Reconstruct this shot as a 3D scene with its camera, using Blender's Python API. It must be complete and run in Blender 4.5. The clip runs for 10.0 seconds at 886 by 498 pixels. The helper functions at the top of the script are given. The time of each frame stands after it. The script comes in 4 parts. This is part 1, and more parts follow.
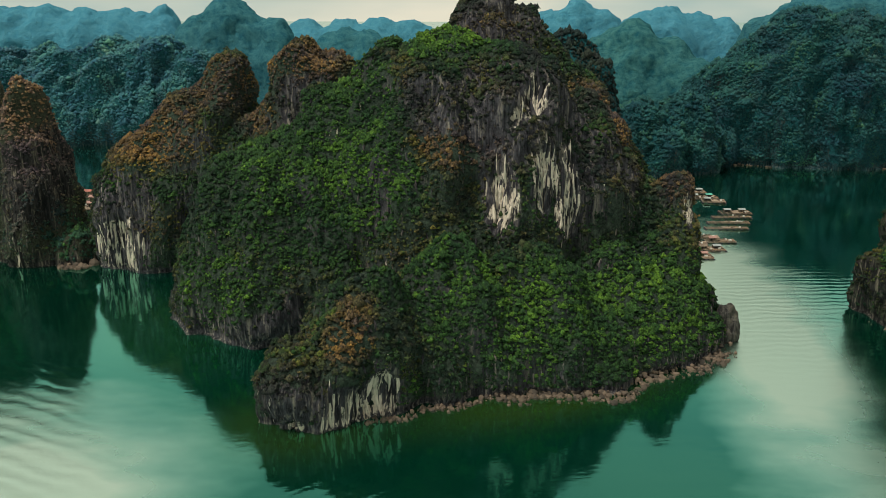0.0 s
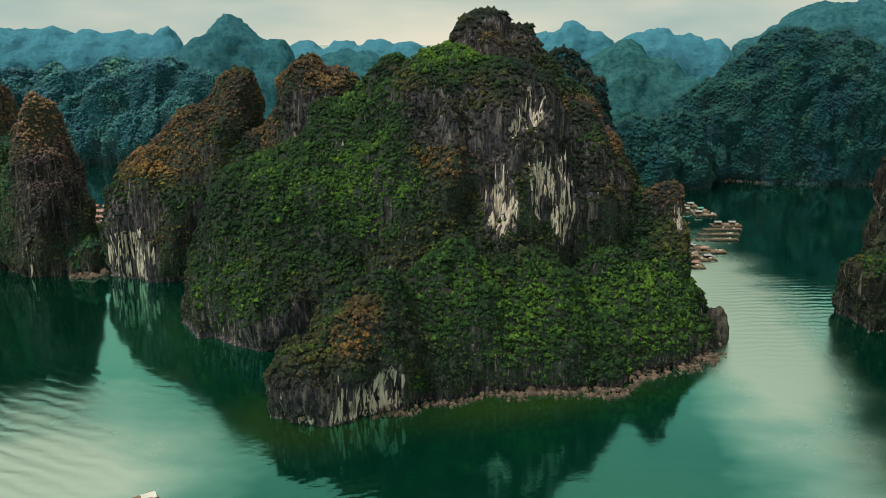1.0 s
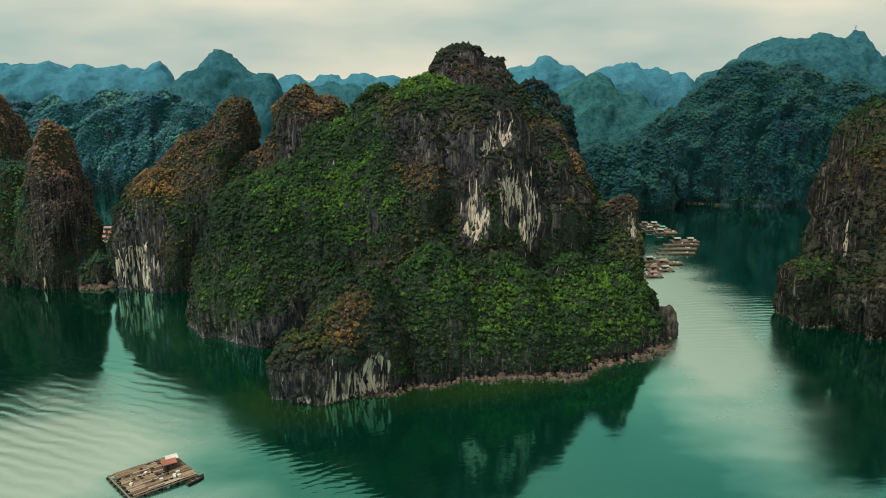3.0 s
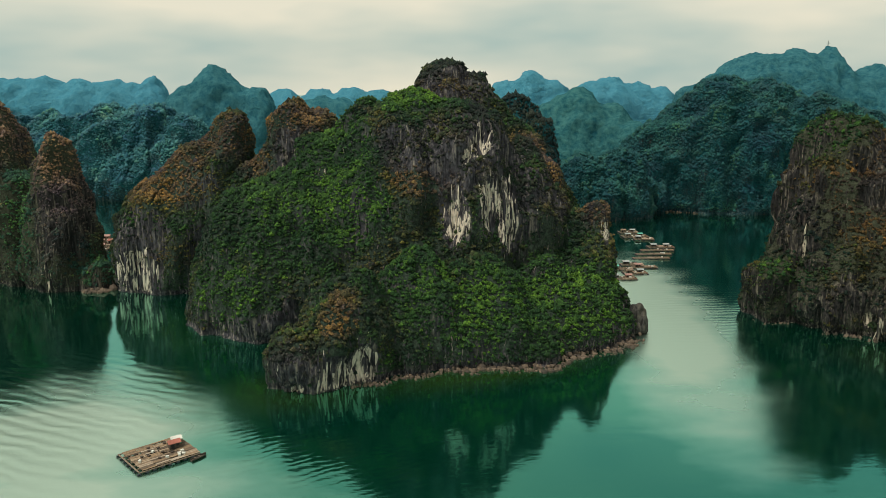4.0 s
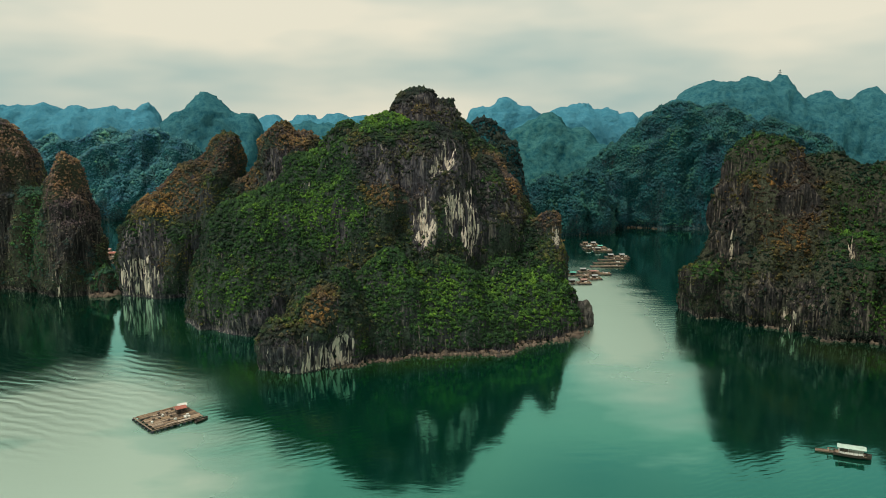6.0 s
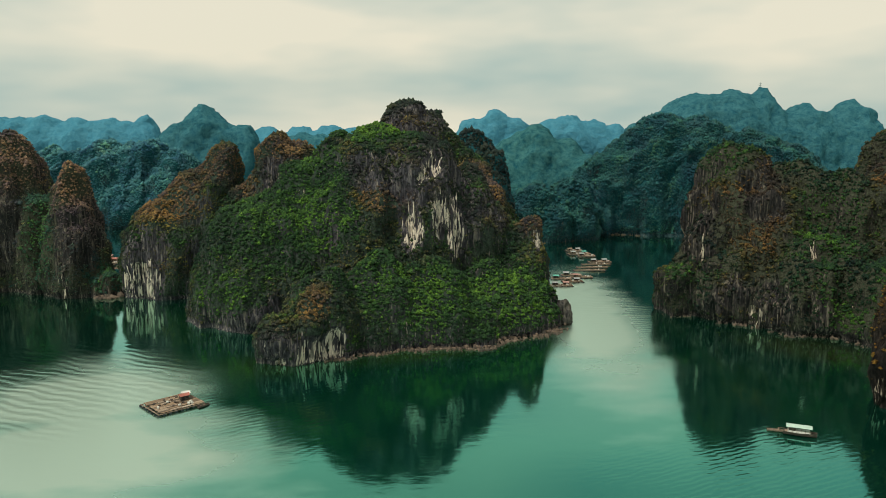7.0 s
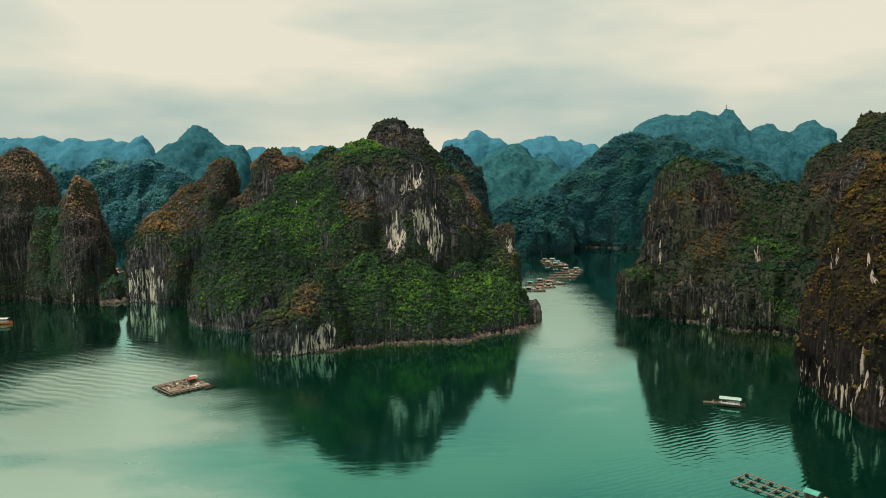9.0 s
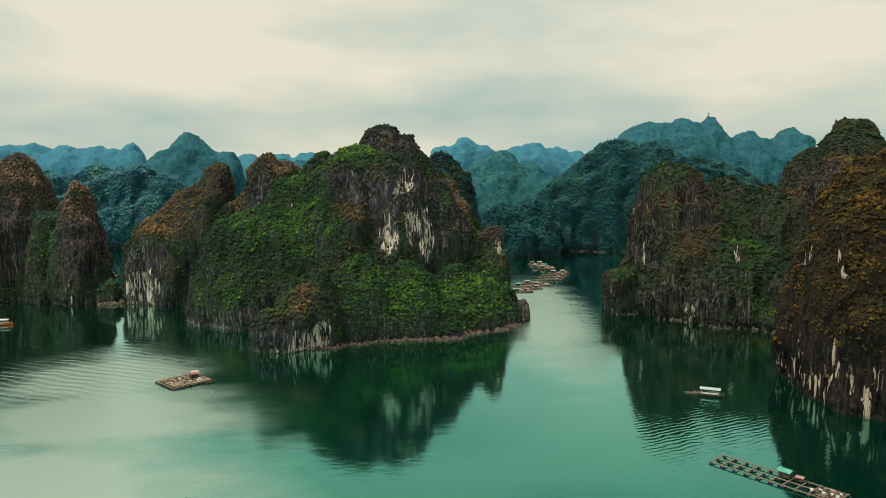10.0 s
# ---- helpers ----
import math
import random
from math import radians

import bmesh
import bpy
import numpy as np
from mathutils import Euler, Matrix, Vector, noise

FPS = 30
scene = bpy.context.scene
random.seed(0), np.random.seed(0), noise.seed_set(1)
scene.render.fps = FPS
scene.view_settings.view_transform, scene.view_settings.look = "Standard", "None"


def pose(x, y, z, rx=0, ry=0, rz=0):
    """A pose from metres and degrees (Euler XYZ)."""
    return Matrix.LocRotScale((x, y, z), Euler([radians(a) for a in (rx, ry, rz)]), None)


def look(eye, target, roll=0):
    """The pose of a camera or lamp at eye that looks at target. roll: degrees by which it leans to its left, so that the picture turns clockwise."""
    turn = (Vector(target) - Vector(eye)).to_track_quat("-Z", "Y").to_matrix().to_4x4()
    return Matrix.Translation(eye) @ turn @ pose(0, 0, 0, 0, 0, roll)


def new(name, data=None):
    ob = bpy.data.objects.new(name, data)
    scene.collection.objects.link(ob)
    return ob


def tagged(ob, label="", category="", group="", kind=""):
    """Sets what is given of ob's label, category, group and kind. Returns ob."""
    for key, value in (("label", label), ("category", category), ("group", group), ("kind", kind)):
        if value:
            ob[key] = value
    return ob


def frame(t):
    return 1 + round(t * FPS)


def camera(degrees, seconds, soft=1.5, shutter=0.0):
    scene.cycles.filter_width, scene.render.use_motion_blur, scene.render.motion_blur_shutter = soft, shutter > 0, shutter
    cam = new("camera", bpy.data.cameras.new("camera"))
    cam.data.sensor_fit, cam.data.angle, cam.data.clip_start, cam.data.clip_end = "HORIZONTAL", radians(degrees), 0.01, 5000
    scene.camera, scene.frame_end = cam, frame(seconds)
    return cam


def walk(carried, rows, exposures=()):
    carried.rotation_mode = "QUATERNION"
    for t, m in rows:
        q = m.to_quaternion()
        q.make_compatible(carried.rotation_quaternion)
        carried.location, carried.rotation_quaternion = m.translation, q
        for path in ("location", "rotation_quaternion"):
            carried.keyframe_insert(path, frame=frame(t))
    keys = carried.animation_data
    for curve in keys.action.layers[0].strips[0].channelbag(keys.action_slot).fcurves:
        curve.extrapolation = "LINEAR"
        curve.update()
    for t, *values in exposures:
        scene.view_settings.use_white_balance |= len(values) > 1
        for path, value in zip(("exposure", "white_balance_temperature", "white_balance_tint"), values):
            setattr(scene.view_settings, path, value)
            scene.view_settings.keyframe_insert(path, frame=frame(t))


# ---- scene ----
# ---------- camera ----------
cam = camera(58.0, 10.0, soft=0.9)
PATH = [
    (0, look((-4.56, 69.68, 92.70), (-9.01, 165.17, 63.35), 0.09)),
    (0.5, look((-5.37, 64.53, 91.65), (-9.64, 160.45, 63.71), 0.08)),
    (1, look((-5.82, 58.64, 90.91), (-9.73, 154.93, 64.24), 0.07)),
    (1.5, look((-5.89, 52.03, 90.42), (-9.33, 148.65, 64.90), 0.05)),
    (2, look((-5.61, 44.74, 90.13), (-8.50, 141.66, 65.65), 0.04)),
    (2.5, look((-4.99, 36.83, 89.97), (-7.30, 134.00, 66.46), 0.03)),
    (4, look((-1.40, 9.91, 89.84), (-2.00, 107.69, 68.94), -0.01)),
    (4.5, look((0.24, 0.12, 89.79), (0.12, 98.08, 69.70), -0.02)),
    (5, look((2.00, -9.93, 89.70), (2.33, 88.19, 70.40), -0.04)),
    (5.5, look((3.83, -20.13, 89.52), (4.54, 78.14, 71.01), -0.05)),
    (7, look((8.93, -50.55, 88.42), (10.57, 48.12, 72.23), -0.09)),
    (7.5, look((10.20, -60.19, 87.84), (12.15, 38.59, 72.40), -0.10)),
    (8, look((11.09, -69.35, 87.16), (13.39, 29.54, 72.44), -0.11)),
    (8.5, look((11.49, -77.86, 86.39), (14.22, 21.11, 72.36), -0.13)),
    (9, look((11.27, -85.57, 85.54), (14.56, 13.47, 72.15), -0.14)),
    (9.5, look((10.31, -92.30, 84.64), (14.33, 6.79, 71.81), -0.15)),
    (10, look((8.47, -97.87, 83.71), (13.47, 1.24, 71.37), -0.17)),
]
walk(cam, PATH)

# ---------- sky and sun: bright overcast ----------
world = bpy.data.worlds.new("overcast")
scene.world = world
world.use_nodes = True
wn, wl = world.node_tree.nodes, world.node_tree.links
wn.clear()
w_out = wn.new("ShaderNodeOutputWorld")
w_bg = wn.new("ShaderNodeBackground")
w_sky = wn.new("ShaderNodeTexSky")
w_sky.sky_type = "NISHITA"
w_sky.sun_disc = False
w_sky.sun_elevation, w_sky.sun_rotation = radians(60), radians(242)
w_sky.dust_density = 3.0
w_scale = wn.new("ShaderNodeMixRGB")
w_scale.blend_type = "MULTIPLY"
w_scale.inputs[0].default_value = 1.0
w_scale.inputs[2].default_value = (0.1, 0.1, 0.1, 1)
w_co = wn.new("ShaderNodeTexCoord")
w_map = wn.new("ShaderNodeMapping")
w_map.inputs["Scale"].default_value = (1.0, 1.0, 3.6)
w_noise = wn.new("ShaderNodeTexNoise")
w_noise.inputs["Scale"].default_value = 1.9
w_noise.inputs["Detail"].default_value = 4
w_noise.inputs["Roughness"].default_value = 0.5
w_ramp = wn.new("ShaderNodeValToRGB")
w_ramp.color_ramp.elements[0].position = 0.38
w_ramp.color_ramp.elements[0].color = (0.43, 0.55, 0.50, 1)
w_ramp.color_ramp.elements[1].position = 0.59
w_ramp.color_ramp.elements[1].color = (0.84, 0.795, 0.63, 1)
w_mix = wn.new("ShaderNodeMixRGB")
w_mix.inputs[0].default_value = 0.93
wl.new(w_co.outputs["Generated"], w_map.inputs["Vector"])
wl.new(w_map.outputs["Vector"], w_noise.inputs["Vector"])
wl.new(w_noise.outputs["Fac"], w_ramp.inputs["Fac"])
wl.new(w_sky.outputs["Color"], w_scale.inputs[1])
wl.new(w_scale.outputs["Color"], w_mix.inputs[1])
wl.new(w_ramp.outputs["Color"], w_mix.inputs[2])
wl.new(w_mix.outputs["Color"], w_bg.inputs["Color"])
wl.new(w_bg.outputs["Background"], w_out.inputs["Surface"])
w_bg.inputs["Strength"].default_value = 1.0

sun_data = bpy.data.lights.new("sun", "SUN")
sun_data.energy, sun_data.angle, sun_data.color = 2.6, radians(11), (1.0, 0.93, 0.8)
sun = new("sun", sun_data)
sun.matrix_world = look((0, 0, 300), (150, 80, 0))


# ---------- materials ----------
def material(name):
    m = bpy.data.materials.new(name)
    m.use_nodes = True
    nt = m.node_tree
    return m, nt, nt.nodes["Principled BSDF"]


def node(nt, kind, **inputs):
    n = nt.nodes.new("ShaderNode" + kind)
    for key, value in inputs.items():
        n.inputs[key].default_value = value
    return n


def noise_tex(nt, scale, detail=4.0, stretch=None):
    co = node(nt, "TexCoord")
    n = node(nt, "TexNoise", Scale=scale, Detail=detail)
    if stretch:
        mp = node(nt, "Mapping")
        mp.inputs["Scale"].default_value = stretch
        nt.links.new(co.outputs["Object"], mp.inputs["Vector"])
        nt.links.new(mp.outputs["Vector"], n.inputs["Vector"])
    else:
        nt.links.new(co.outputs["Object"], n.inputs["Vector"])
    return n


def ramp(nt, source, *stops):
    r = node(nt, "ValToRGB")
    while len(r.color_ramp.elements) < len(stops):
        r.color_ramp.elements.new(0.5)
    for e, (pos, col) in zip(r.color_ramp.elements, stops):
        e.position, e.color = pos, (*col, 1)
    nt.links.new(source, r.inputs["Fac"])
    return r.outputs["Color"]


def blend(nt, fac, a, b, mode="MIX"):
    n = node(nt, "MixRGB")
    n.blend_type = mode
    for k, v in ((0, fac), (1, a), (2, b)):
        if isinstance(v, (int, float)):
            n.inputs[k].default_value = v
        elif isinstance(v, tuple):
            n.inputs[k].default_value = (*v, 1)
        else:
            nt.links.new(v, n.inputs[k])
    return n.outputs["Color"]


def attribute(nt, name):
    a = node(nt, "Attribute")
    a.attribute_name = name
    return a.outputs["Fac"]


def bumped(nt, bsdf, source, strength, distance):
    b = node(nt, "Bump", Strength=strength, Distance=distance)
    nt.links.new(source, b.inputs["Height"])
    nt.links.new(b.outputs["Normal"], bsdf.inputs["Normal"])
    return b


def rock_material(name, dark, grey, pale, brush, worn_share=0.35):
    """Weathered limestone: dark fluted faces, pale fresh scars and low scrub where the attributes say so."""
    m, nt, b = material(name)
    streak = noise_tex(nt, 1.0, 7, (0.55, 0.55, 0.03))
    streak.inputs["Roughness"].default_value = 0.65
    drip = noise_tex(nt, 1.0, 5, (1.1, 1.1, 0.05))
    drip.inputs["Roughness"].default_value = 0.7
    fine = noise_tex(nt, 1.1, 8, (1, 1, 0.4))
    fine.inputs["Roughness"].default_value = 0.72
    stain = blend(nt, 0.5, streak.outputs["Fac"], drip.outputs["Fac"])
    base = ramp(nt, stain, (0.40, dark), (0.52, grey), (0.62, tuple(worn_share * p for p in pale)))
    scar = ramp(nt, stain, (0.44, dark), (0.46, tuple(0.3 * p for p in pale)), (0.485, tuple(0.75 * p for p in pale)), (0.54, pale))
    rough_edge = node(nt, "Math")
    rough_edge.operation = "MULTIPLY_ADD"
    blotch = noise_tex(nt, 0.16, 5, (1, 1, 0.5))
    nt.links.new(blend(nt, 0.4, blotch.outputs["Fac"], fine.outputs["Fac"]), rough_edge.inputs[0])
    rough_edge.inputs[1].default_value = 2.6
    nt.links.new(attribute(nt, "pale"), rough_edge.inputs[2])
    scale = node(nt, "Math")
    scale.operation = "MULTIPLY"
    scale.inputs[1].default_value = 1 / 3.0
    nt.links.new(rough_edge.outputs[0], scale.inputs[0])
    edge = ramp(nt, scale.outputs[0], (0.60, (0, 0, 0)), (0.66, (1, 1, 1)))
    mott = ramp(nt, fine.outputs["Fac"], (0.36, (0.45, 0.45, 0.45)), (0.6, (1.1, 1.1, 1.1)))
    worn = ramp(nt, fine.outputs["Fac"], (0.34, (0.75, 0.74, 0.72)), (0.55, (1, 1, 1)))
    col = blend(nt, edge, blend(nt, 1.0, base, mott, "MULTIPLY"), blend(nt, 1.0, scar, worn, "MULTIPLY"))
    scrub = noise_tex(nt, 1.3, 8)
    scrub.inputs["Roughness"].default_value = 0.8
    low = ramp(nt, scrub.outputs["Fac"], (0.38, tuple(0.25 * c for c in brush)), (0.5, brush), (0.64, tuple(1.7 * c for c in brush)))
    over = node(nt, "Math")
    over.operation = "ADD"
    nt.links.new(attribute(nt, "cover"), over.inputs[0])
    nt.links.new(fine.outputs["Fac"], over.inputs[1])
    col = blend(nt, ramp(nt, over.outputs[0], (0.72, (0, 0, 0)), (0.9, (1, 1, 1))), col, low)
    nt.links.new(col, b.inputs["Base Color"])
    b.inputs["Roughness"].default_value = 0.9
    b.inputs["Specular IOR Level"].default_value = 0.2
    both = blend(nt, 0.5, blend(nt, 0.4, fine.outputs["Fac"], scrub.outputs["Fac"]), stain)
    bumped(nt, b, both, 1.0, 2.6)
    return m


def leaf_material(name, deep, mid, light, dry_a, dry_b, grain=1.7, crisp=1.0):
    m, nt, b = material(name)
    info = node(nt, "NewGeometry")
    patch = noise_tex(nt, 0.045, 3)
    green = ramp(nt, attribute(nt, "tone"), (0.0, deep), (0.55, mid), (1.0, light))
    dry = ramp(nt, attribute(nt, "tone"), (0.0, dry_a), (1.0, dry_b))
    col = blend(nt, attribute(nt, "dry"), green, dry)
    lush = ramp(nt, patch.outputs["Fac"], (0.35, (0.65, 0.72, 0.82)), (0.65, (1.25, 1.2, 1.0)))
    col = blend(nt, 1.0, col, lush, "MULTIPLY")
    vary = ramp(nt, info.outputs["Random Per Island"], (0.0, (0.58, 0.62, 0.66)), (1.0, (1.2, 1.18, 1.1)))
    vary = blend(nt, crisp, (1.0, 1.0, 1.0), vary)
    col = blend(nt, 1.0, col, vary, "MULTIPLY")
    leafy = noise_tex(nt, grain, 8)
    leafy.inputs["Roughness"].default_value = 0.8
    # dark blue specks put the shade in gaps between leaves into the colour
    speck = ramp(nt, leafy.outputs["Fac"], (0.40, (0.15, 0.2, 0.3)), (0.5, (1.05, 1.07, 1.12)), (0.62, (2.0, 1.95, 1.8)))
    speck = blend(nt, crisp, (1.0, 1.0, 1.0), speck)
    col = blend(nt, 1.0, col, speck, "MULTIPLY")
    nt.links.new(col, b.inputs["Base Color"])
    b.inputs["Roughness"].default_value = 0.75
    b.inputs["Specular IOR Level"].default_value = 0.15
    bumped(nt, b, leafy.outputs["Fac"], 1.0, 1.6 / grain)
    return m


ROCK = rock_material("limestone", (0.020, 0.020, 0.026), (0.088, 0.084, 0.10), (0.86, 0.76, 0.64), (0.034, 0.052, 0.038))
LEAF = leaf_material("forest_leaf", (0.014, 0.034, 0.024), (0.035, 0.09, 0.028), (0.105, 0.215, 0.03), (0.08, 0.064, 0.068), (0.35, 0.2, 0.052))
# paler, mauve copy of forest_leaf: haze before the left towers in its colour
LEAF_WEST = leaf_material("forest_leaf_west_haze", (0.022, 0.058, 0.06), (0.045, 0.115, 0.066), (0.10, 0.21, 0.05), (0.15, 0.105, 0.112), (0.33, 0.2, 0.09))
# darker copy of forest_leaf: the broad island's shade put into leaf colour
LEAF_SHADED = leaf_material("forest_leaf_shaded", (0.008, 0.024, 0.02), (0.022, 0.06, 0.024), (0.065, 0.15, 0.022), (0.045, 0.036, 0.032), (0.27, 0.14, 0.036))
# cool, low-contrast leaves: haze over the bay put into the colour
LEAF_MID = leaf_material("forest_leaf_haze_cool", (0.018, 0.088, 0.115), (0.032, 0.135, 0.14), (0.08, 0.21, 0.115), (0.045, 0.10, 0.125), (0.08, 0.14, 0.12), 0.9, 0.3)
ROCK_RUST = rock_material("rusty_limestone", (0.008, 0.006, 0.006), (0.021, 0.016, 0.014), (0.62, 0.50, 0.40), (0.03, 0.02, 0.012), 0.1)
ROCK_BROWN = rock_material("brown_limestone", (0.014, 0.014, 0.016), (0.05, 0.046, 0.046), (0.7, 0.6, 0.48), (0.046, 0.052, 0.034))
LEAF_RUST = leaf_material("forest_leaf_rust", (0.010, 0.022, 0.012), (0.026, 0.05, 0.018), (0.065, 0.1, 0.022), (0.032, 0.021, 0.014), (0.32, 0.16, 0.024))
LEAF_DUSK = leaf_material("forest_leaf_dusky", (0.018, 0.036, 0.042), (0.03, 0.052, 0.05), (0.05, 0.08, 0.055), (0.05, 0.05, 0.055), (0.085, 0.072, 0.06), 0.9, 0.6)
# bluest leaves and cool rock, tinted to carry the hills' distance haze
LEAF_BLUE = leaf_material("forest_leaf_haze_blue", (0.04, 0.155, 0.235), (0.085, 0.26, 0.295), (0.155, 0.38, 0.26), (0.115, 0.205, 0.29), (0.17, 0.25, 0.26), 0.9, 0.25)
ROCK_MID = rock_material("limestone_haze_tint", (0.010, 0.045, 0.06), (0.035, 0.085, 0.10), (0.3, 0.34, 0.33), (0.012, 0.085, 0.1))


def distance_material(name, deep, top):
    """Wooded slopes far off: soft crowns, with distance haze put into their blue-green colour."""
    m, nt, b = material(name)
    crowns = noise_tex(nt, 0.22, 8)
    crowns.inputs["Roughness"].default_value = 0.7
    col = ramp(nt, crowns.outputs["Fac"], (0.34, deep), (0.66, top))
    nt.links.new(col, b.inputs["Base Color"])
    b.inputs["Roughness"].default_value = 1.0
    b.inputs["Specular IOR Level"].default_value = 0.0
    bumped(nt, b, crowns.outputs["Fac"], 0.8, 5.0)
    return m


# no mist in the air: the haze blue sits in these base colours
FAR_A = distance_material("wood_haze_tint_near", (0.018, 0.10, 0.145), (0.066, 0.205, 0.235))
FAR_B = distance_material("wood_haze_tint_mid", (0.013, 0.088, 0.12), (0.068, 0.2, 0.20))
FAR_C = distance_material("wood_haze_tint_far", (0.052, 0.22, 0.32), (0.092, 0.29, 0.385))

# calm water: green body, mirror of the sky that grows towards grazing angles
WATER, nt, b = material("bay_water")


def shallows(nt, colour, x, y, rx, ry, angle, olive):
    """Sea bed showing through near a shore."""
    co = node(nt, "TexCoord")
    mp = node(nt, "Mapping")
    mp.vector_type = "TEXTURE"
    mp.inputs["Location"].default_value = (x, y, 0)
    mp.inputs["Rotation"].default_value = (0, 0, radians(angle))
    mp.inputs["Scale"].default_value = (rx, ry, 1000)
    nt.links.new(co.outputs["Object"], mp.inputs["Vector"])
    g = node(nt, "TexGradient")
    g.gradient_type = "QUADRATIC_SPHERE"
    nt.links.new(mp.outputs["Vector"], g.inputs["Vector"])
    k = node(nt, "Math")
    k.operation = "MULTIPLY"
    k.use_clamp = True
    k.inputs[1].default_value = 2.2
    nt.links.new(g.outputs["Fac"], k.inputs[0])
    return blend(nt, k.outputs[0], colour, olive)


body = shallows(nt, (0.0002, 0.019, 0.011), 14, 250, 68, 22, 24, (0.016, 0.042, 0.008))
body = shallows(nt, body, -47, 231, 36, 27, 10, (0.012, 0.036, 0.009))
body = shallows(nt, body, -96, 287, 54, 36, -40, (0.004, 0.034, 0.013))
body = shallows(nt, body, 159, 243, 50, 27, -42, (0.018, 0.03, 0.009))
nt.links.new(body, b.inputs["Base Color"])
b.inputs["Roughness"].default_value = 0.25
b.inputs["Specular IOR Level"].default_value = 0.0
swell = noise_tex(nt, 1.0, 3, (0.10, 0.26, 1))
ripple = noise_tex(nt, 1.0, 2, (0.5, 1.1, 1))
both = blend(nt, 0.25, swell.outputs["Fac"], ripple.outputs["Fac"])


def ripple_zone(nt, base, x, y, rx, ry, angle, wavelength, amount):
    """Wave trains of a passing boat, fading out round one place."""
    co = node(nt, "TexCoord")
    mp = node(nt, "Mapping")
    mp.vector_type = "TEXTURE"
    mp.inputs["Location"].default_value = (x, y, 0)
    mp.inputs["Rotation"].default_value = (0, 0, radians(angle))
    mp.inputs["Scale"].default_value = (rx, ry, 1000)
    nt.links.new(co.outputs["Object"], mp.inputs["Vector"])
    fade = node(nt, "TexGradient")
    fade.gradient_type = "SPHERICAL"
    nt.links.new(mp.outputs["Vector"], fade.inputs["Vector"])
    turn = node(nt, "Mapping")
    turn.vector_type = "TEXTURE"
    turn.inputs["Rotation"].default_value = (0, 0, radians(angle))
    nt.links.new(co.outputs["Object"], turn.inputs["Vector"])
    wave = node(nt, "TexWave", Scale=math.pi / 10 / wavelength, Distortion=5.5, Detail=4.0)
    wave.inputs["Detail Scale"].default_value = 1.2
    wave.bands_direction = "Y"
    nt.links.new(turn.outputs["Vector"], wave.inputs["Vector"])
    k = node(nt, "Math")
    k.operation = "MULTIPLY"
    nt.links.new(fade.outputs["Fac"], k.inputs[0])
    nt.links.new(wave.outputs["Fac"], k.inputs[1])
    k2 = node(nt, "Math")
    k2.operation = "MULTIPLY_ADD"
    nt.links.new(k.outputs[0], k2.inputs[0])
    k2.inputs[1].default_value = amount
    nt.links.new(base, k2.inputs[2])
    return k2.outputs[0]


both = ripple_zone(nt, both, -124, 210, 58, 58, -24, 4.2, 3.6)
both = ripple_zone(nt, both, 91, 124, 54, 50, 24, 2.0, 0.6)
both = ripple_zone(nt, both, 89, 322, 50, 76, 5, 3.4, 1.3)
both = ripple_zone(nt, both, -40, 185, 60, 50, 30, 2.6, 0.35)
relief = bumped(nt, b, both, 0.35, 0.12)
gloss = node(nt, "BsdfGlossy", Roughness=0.07)


def sheen_patch(nt, x, y, rx, ry, angle):
    """Ruffled water where the reflected sky is also brightened by hand: 1 in the middle, with a torn edge."""
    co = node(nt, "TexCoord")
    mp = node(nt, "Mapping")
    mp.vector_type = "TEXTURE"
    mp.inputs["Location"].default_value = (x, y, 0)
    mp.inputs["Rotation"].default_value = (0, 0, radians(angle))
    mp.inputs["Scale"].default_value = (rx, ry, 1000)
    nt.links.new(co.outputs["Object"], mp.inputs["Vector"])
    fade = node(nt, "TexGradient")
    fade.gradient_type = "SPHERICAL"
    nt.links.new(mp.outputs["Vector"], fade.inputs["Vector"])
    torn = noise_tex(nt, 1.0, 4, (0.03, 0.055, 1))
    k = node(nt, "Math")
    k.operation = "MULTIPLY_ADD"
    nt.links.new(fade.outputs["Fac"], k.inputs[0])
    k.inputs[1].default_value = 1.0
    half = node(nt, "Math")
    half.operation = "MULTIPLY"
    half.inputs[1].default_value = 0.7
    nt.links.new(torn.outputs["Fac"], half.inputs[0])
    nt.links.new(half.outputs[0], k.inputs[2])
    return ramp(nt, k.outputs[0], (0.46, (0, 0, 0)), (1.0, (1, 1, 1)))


ruffle_sheen = blend(nt, 1.0, sheen_patch(nt, -103, 197, 59, 65, -30), sheen_patch(nt, 81, 305, 35, 165, -5), "LIGHTEN")
ruffle_sheen = blend(nt, 1.0, ruffle_sheen, sheen_patch(nt, -89, 92, 94, 63, -12), "LIGHTEN")
ruffle_sheen = blend(nt, 1.0, ruffle_sheen, sheen_patch(nt, -89, 155, 81, 56, -20), "LIGHTEN")
nt.links.new(relief.outputs["Normal"], gloss.inputs["Normal"])
fres = node(nt, "Fresnel", IOR=1.45)
share = ramp(nt, fres.outputs["Fac"], (0.05, (0.14, 0.14, 0.14)), (0.13, (0.38, 0.38, 0.38)), (0.3, (0.74, 0.74, 0.74)), (0.5, (0.92, 0.92, 0.92)))
tint = ramp(nt, fres.outputs["Fac"], (0.05, (0.23, 1.0, 0.86)), (0.13, (0.31, 1.0, 0.85)), (0.3, (0.66, 1.0, 0.87)), (0.5, (0.9, 1.0, 0.94)))
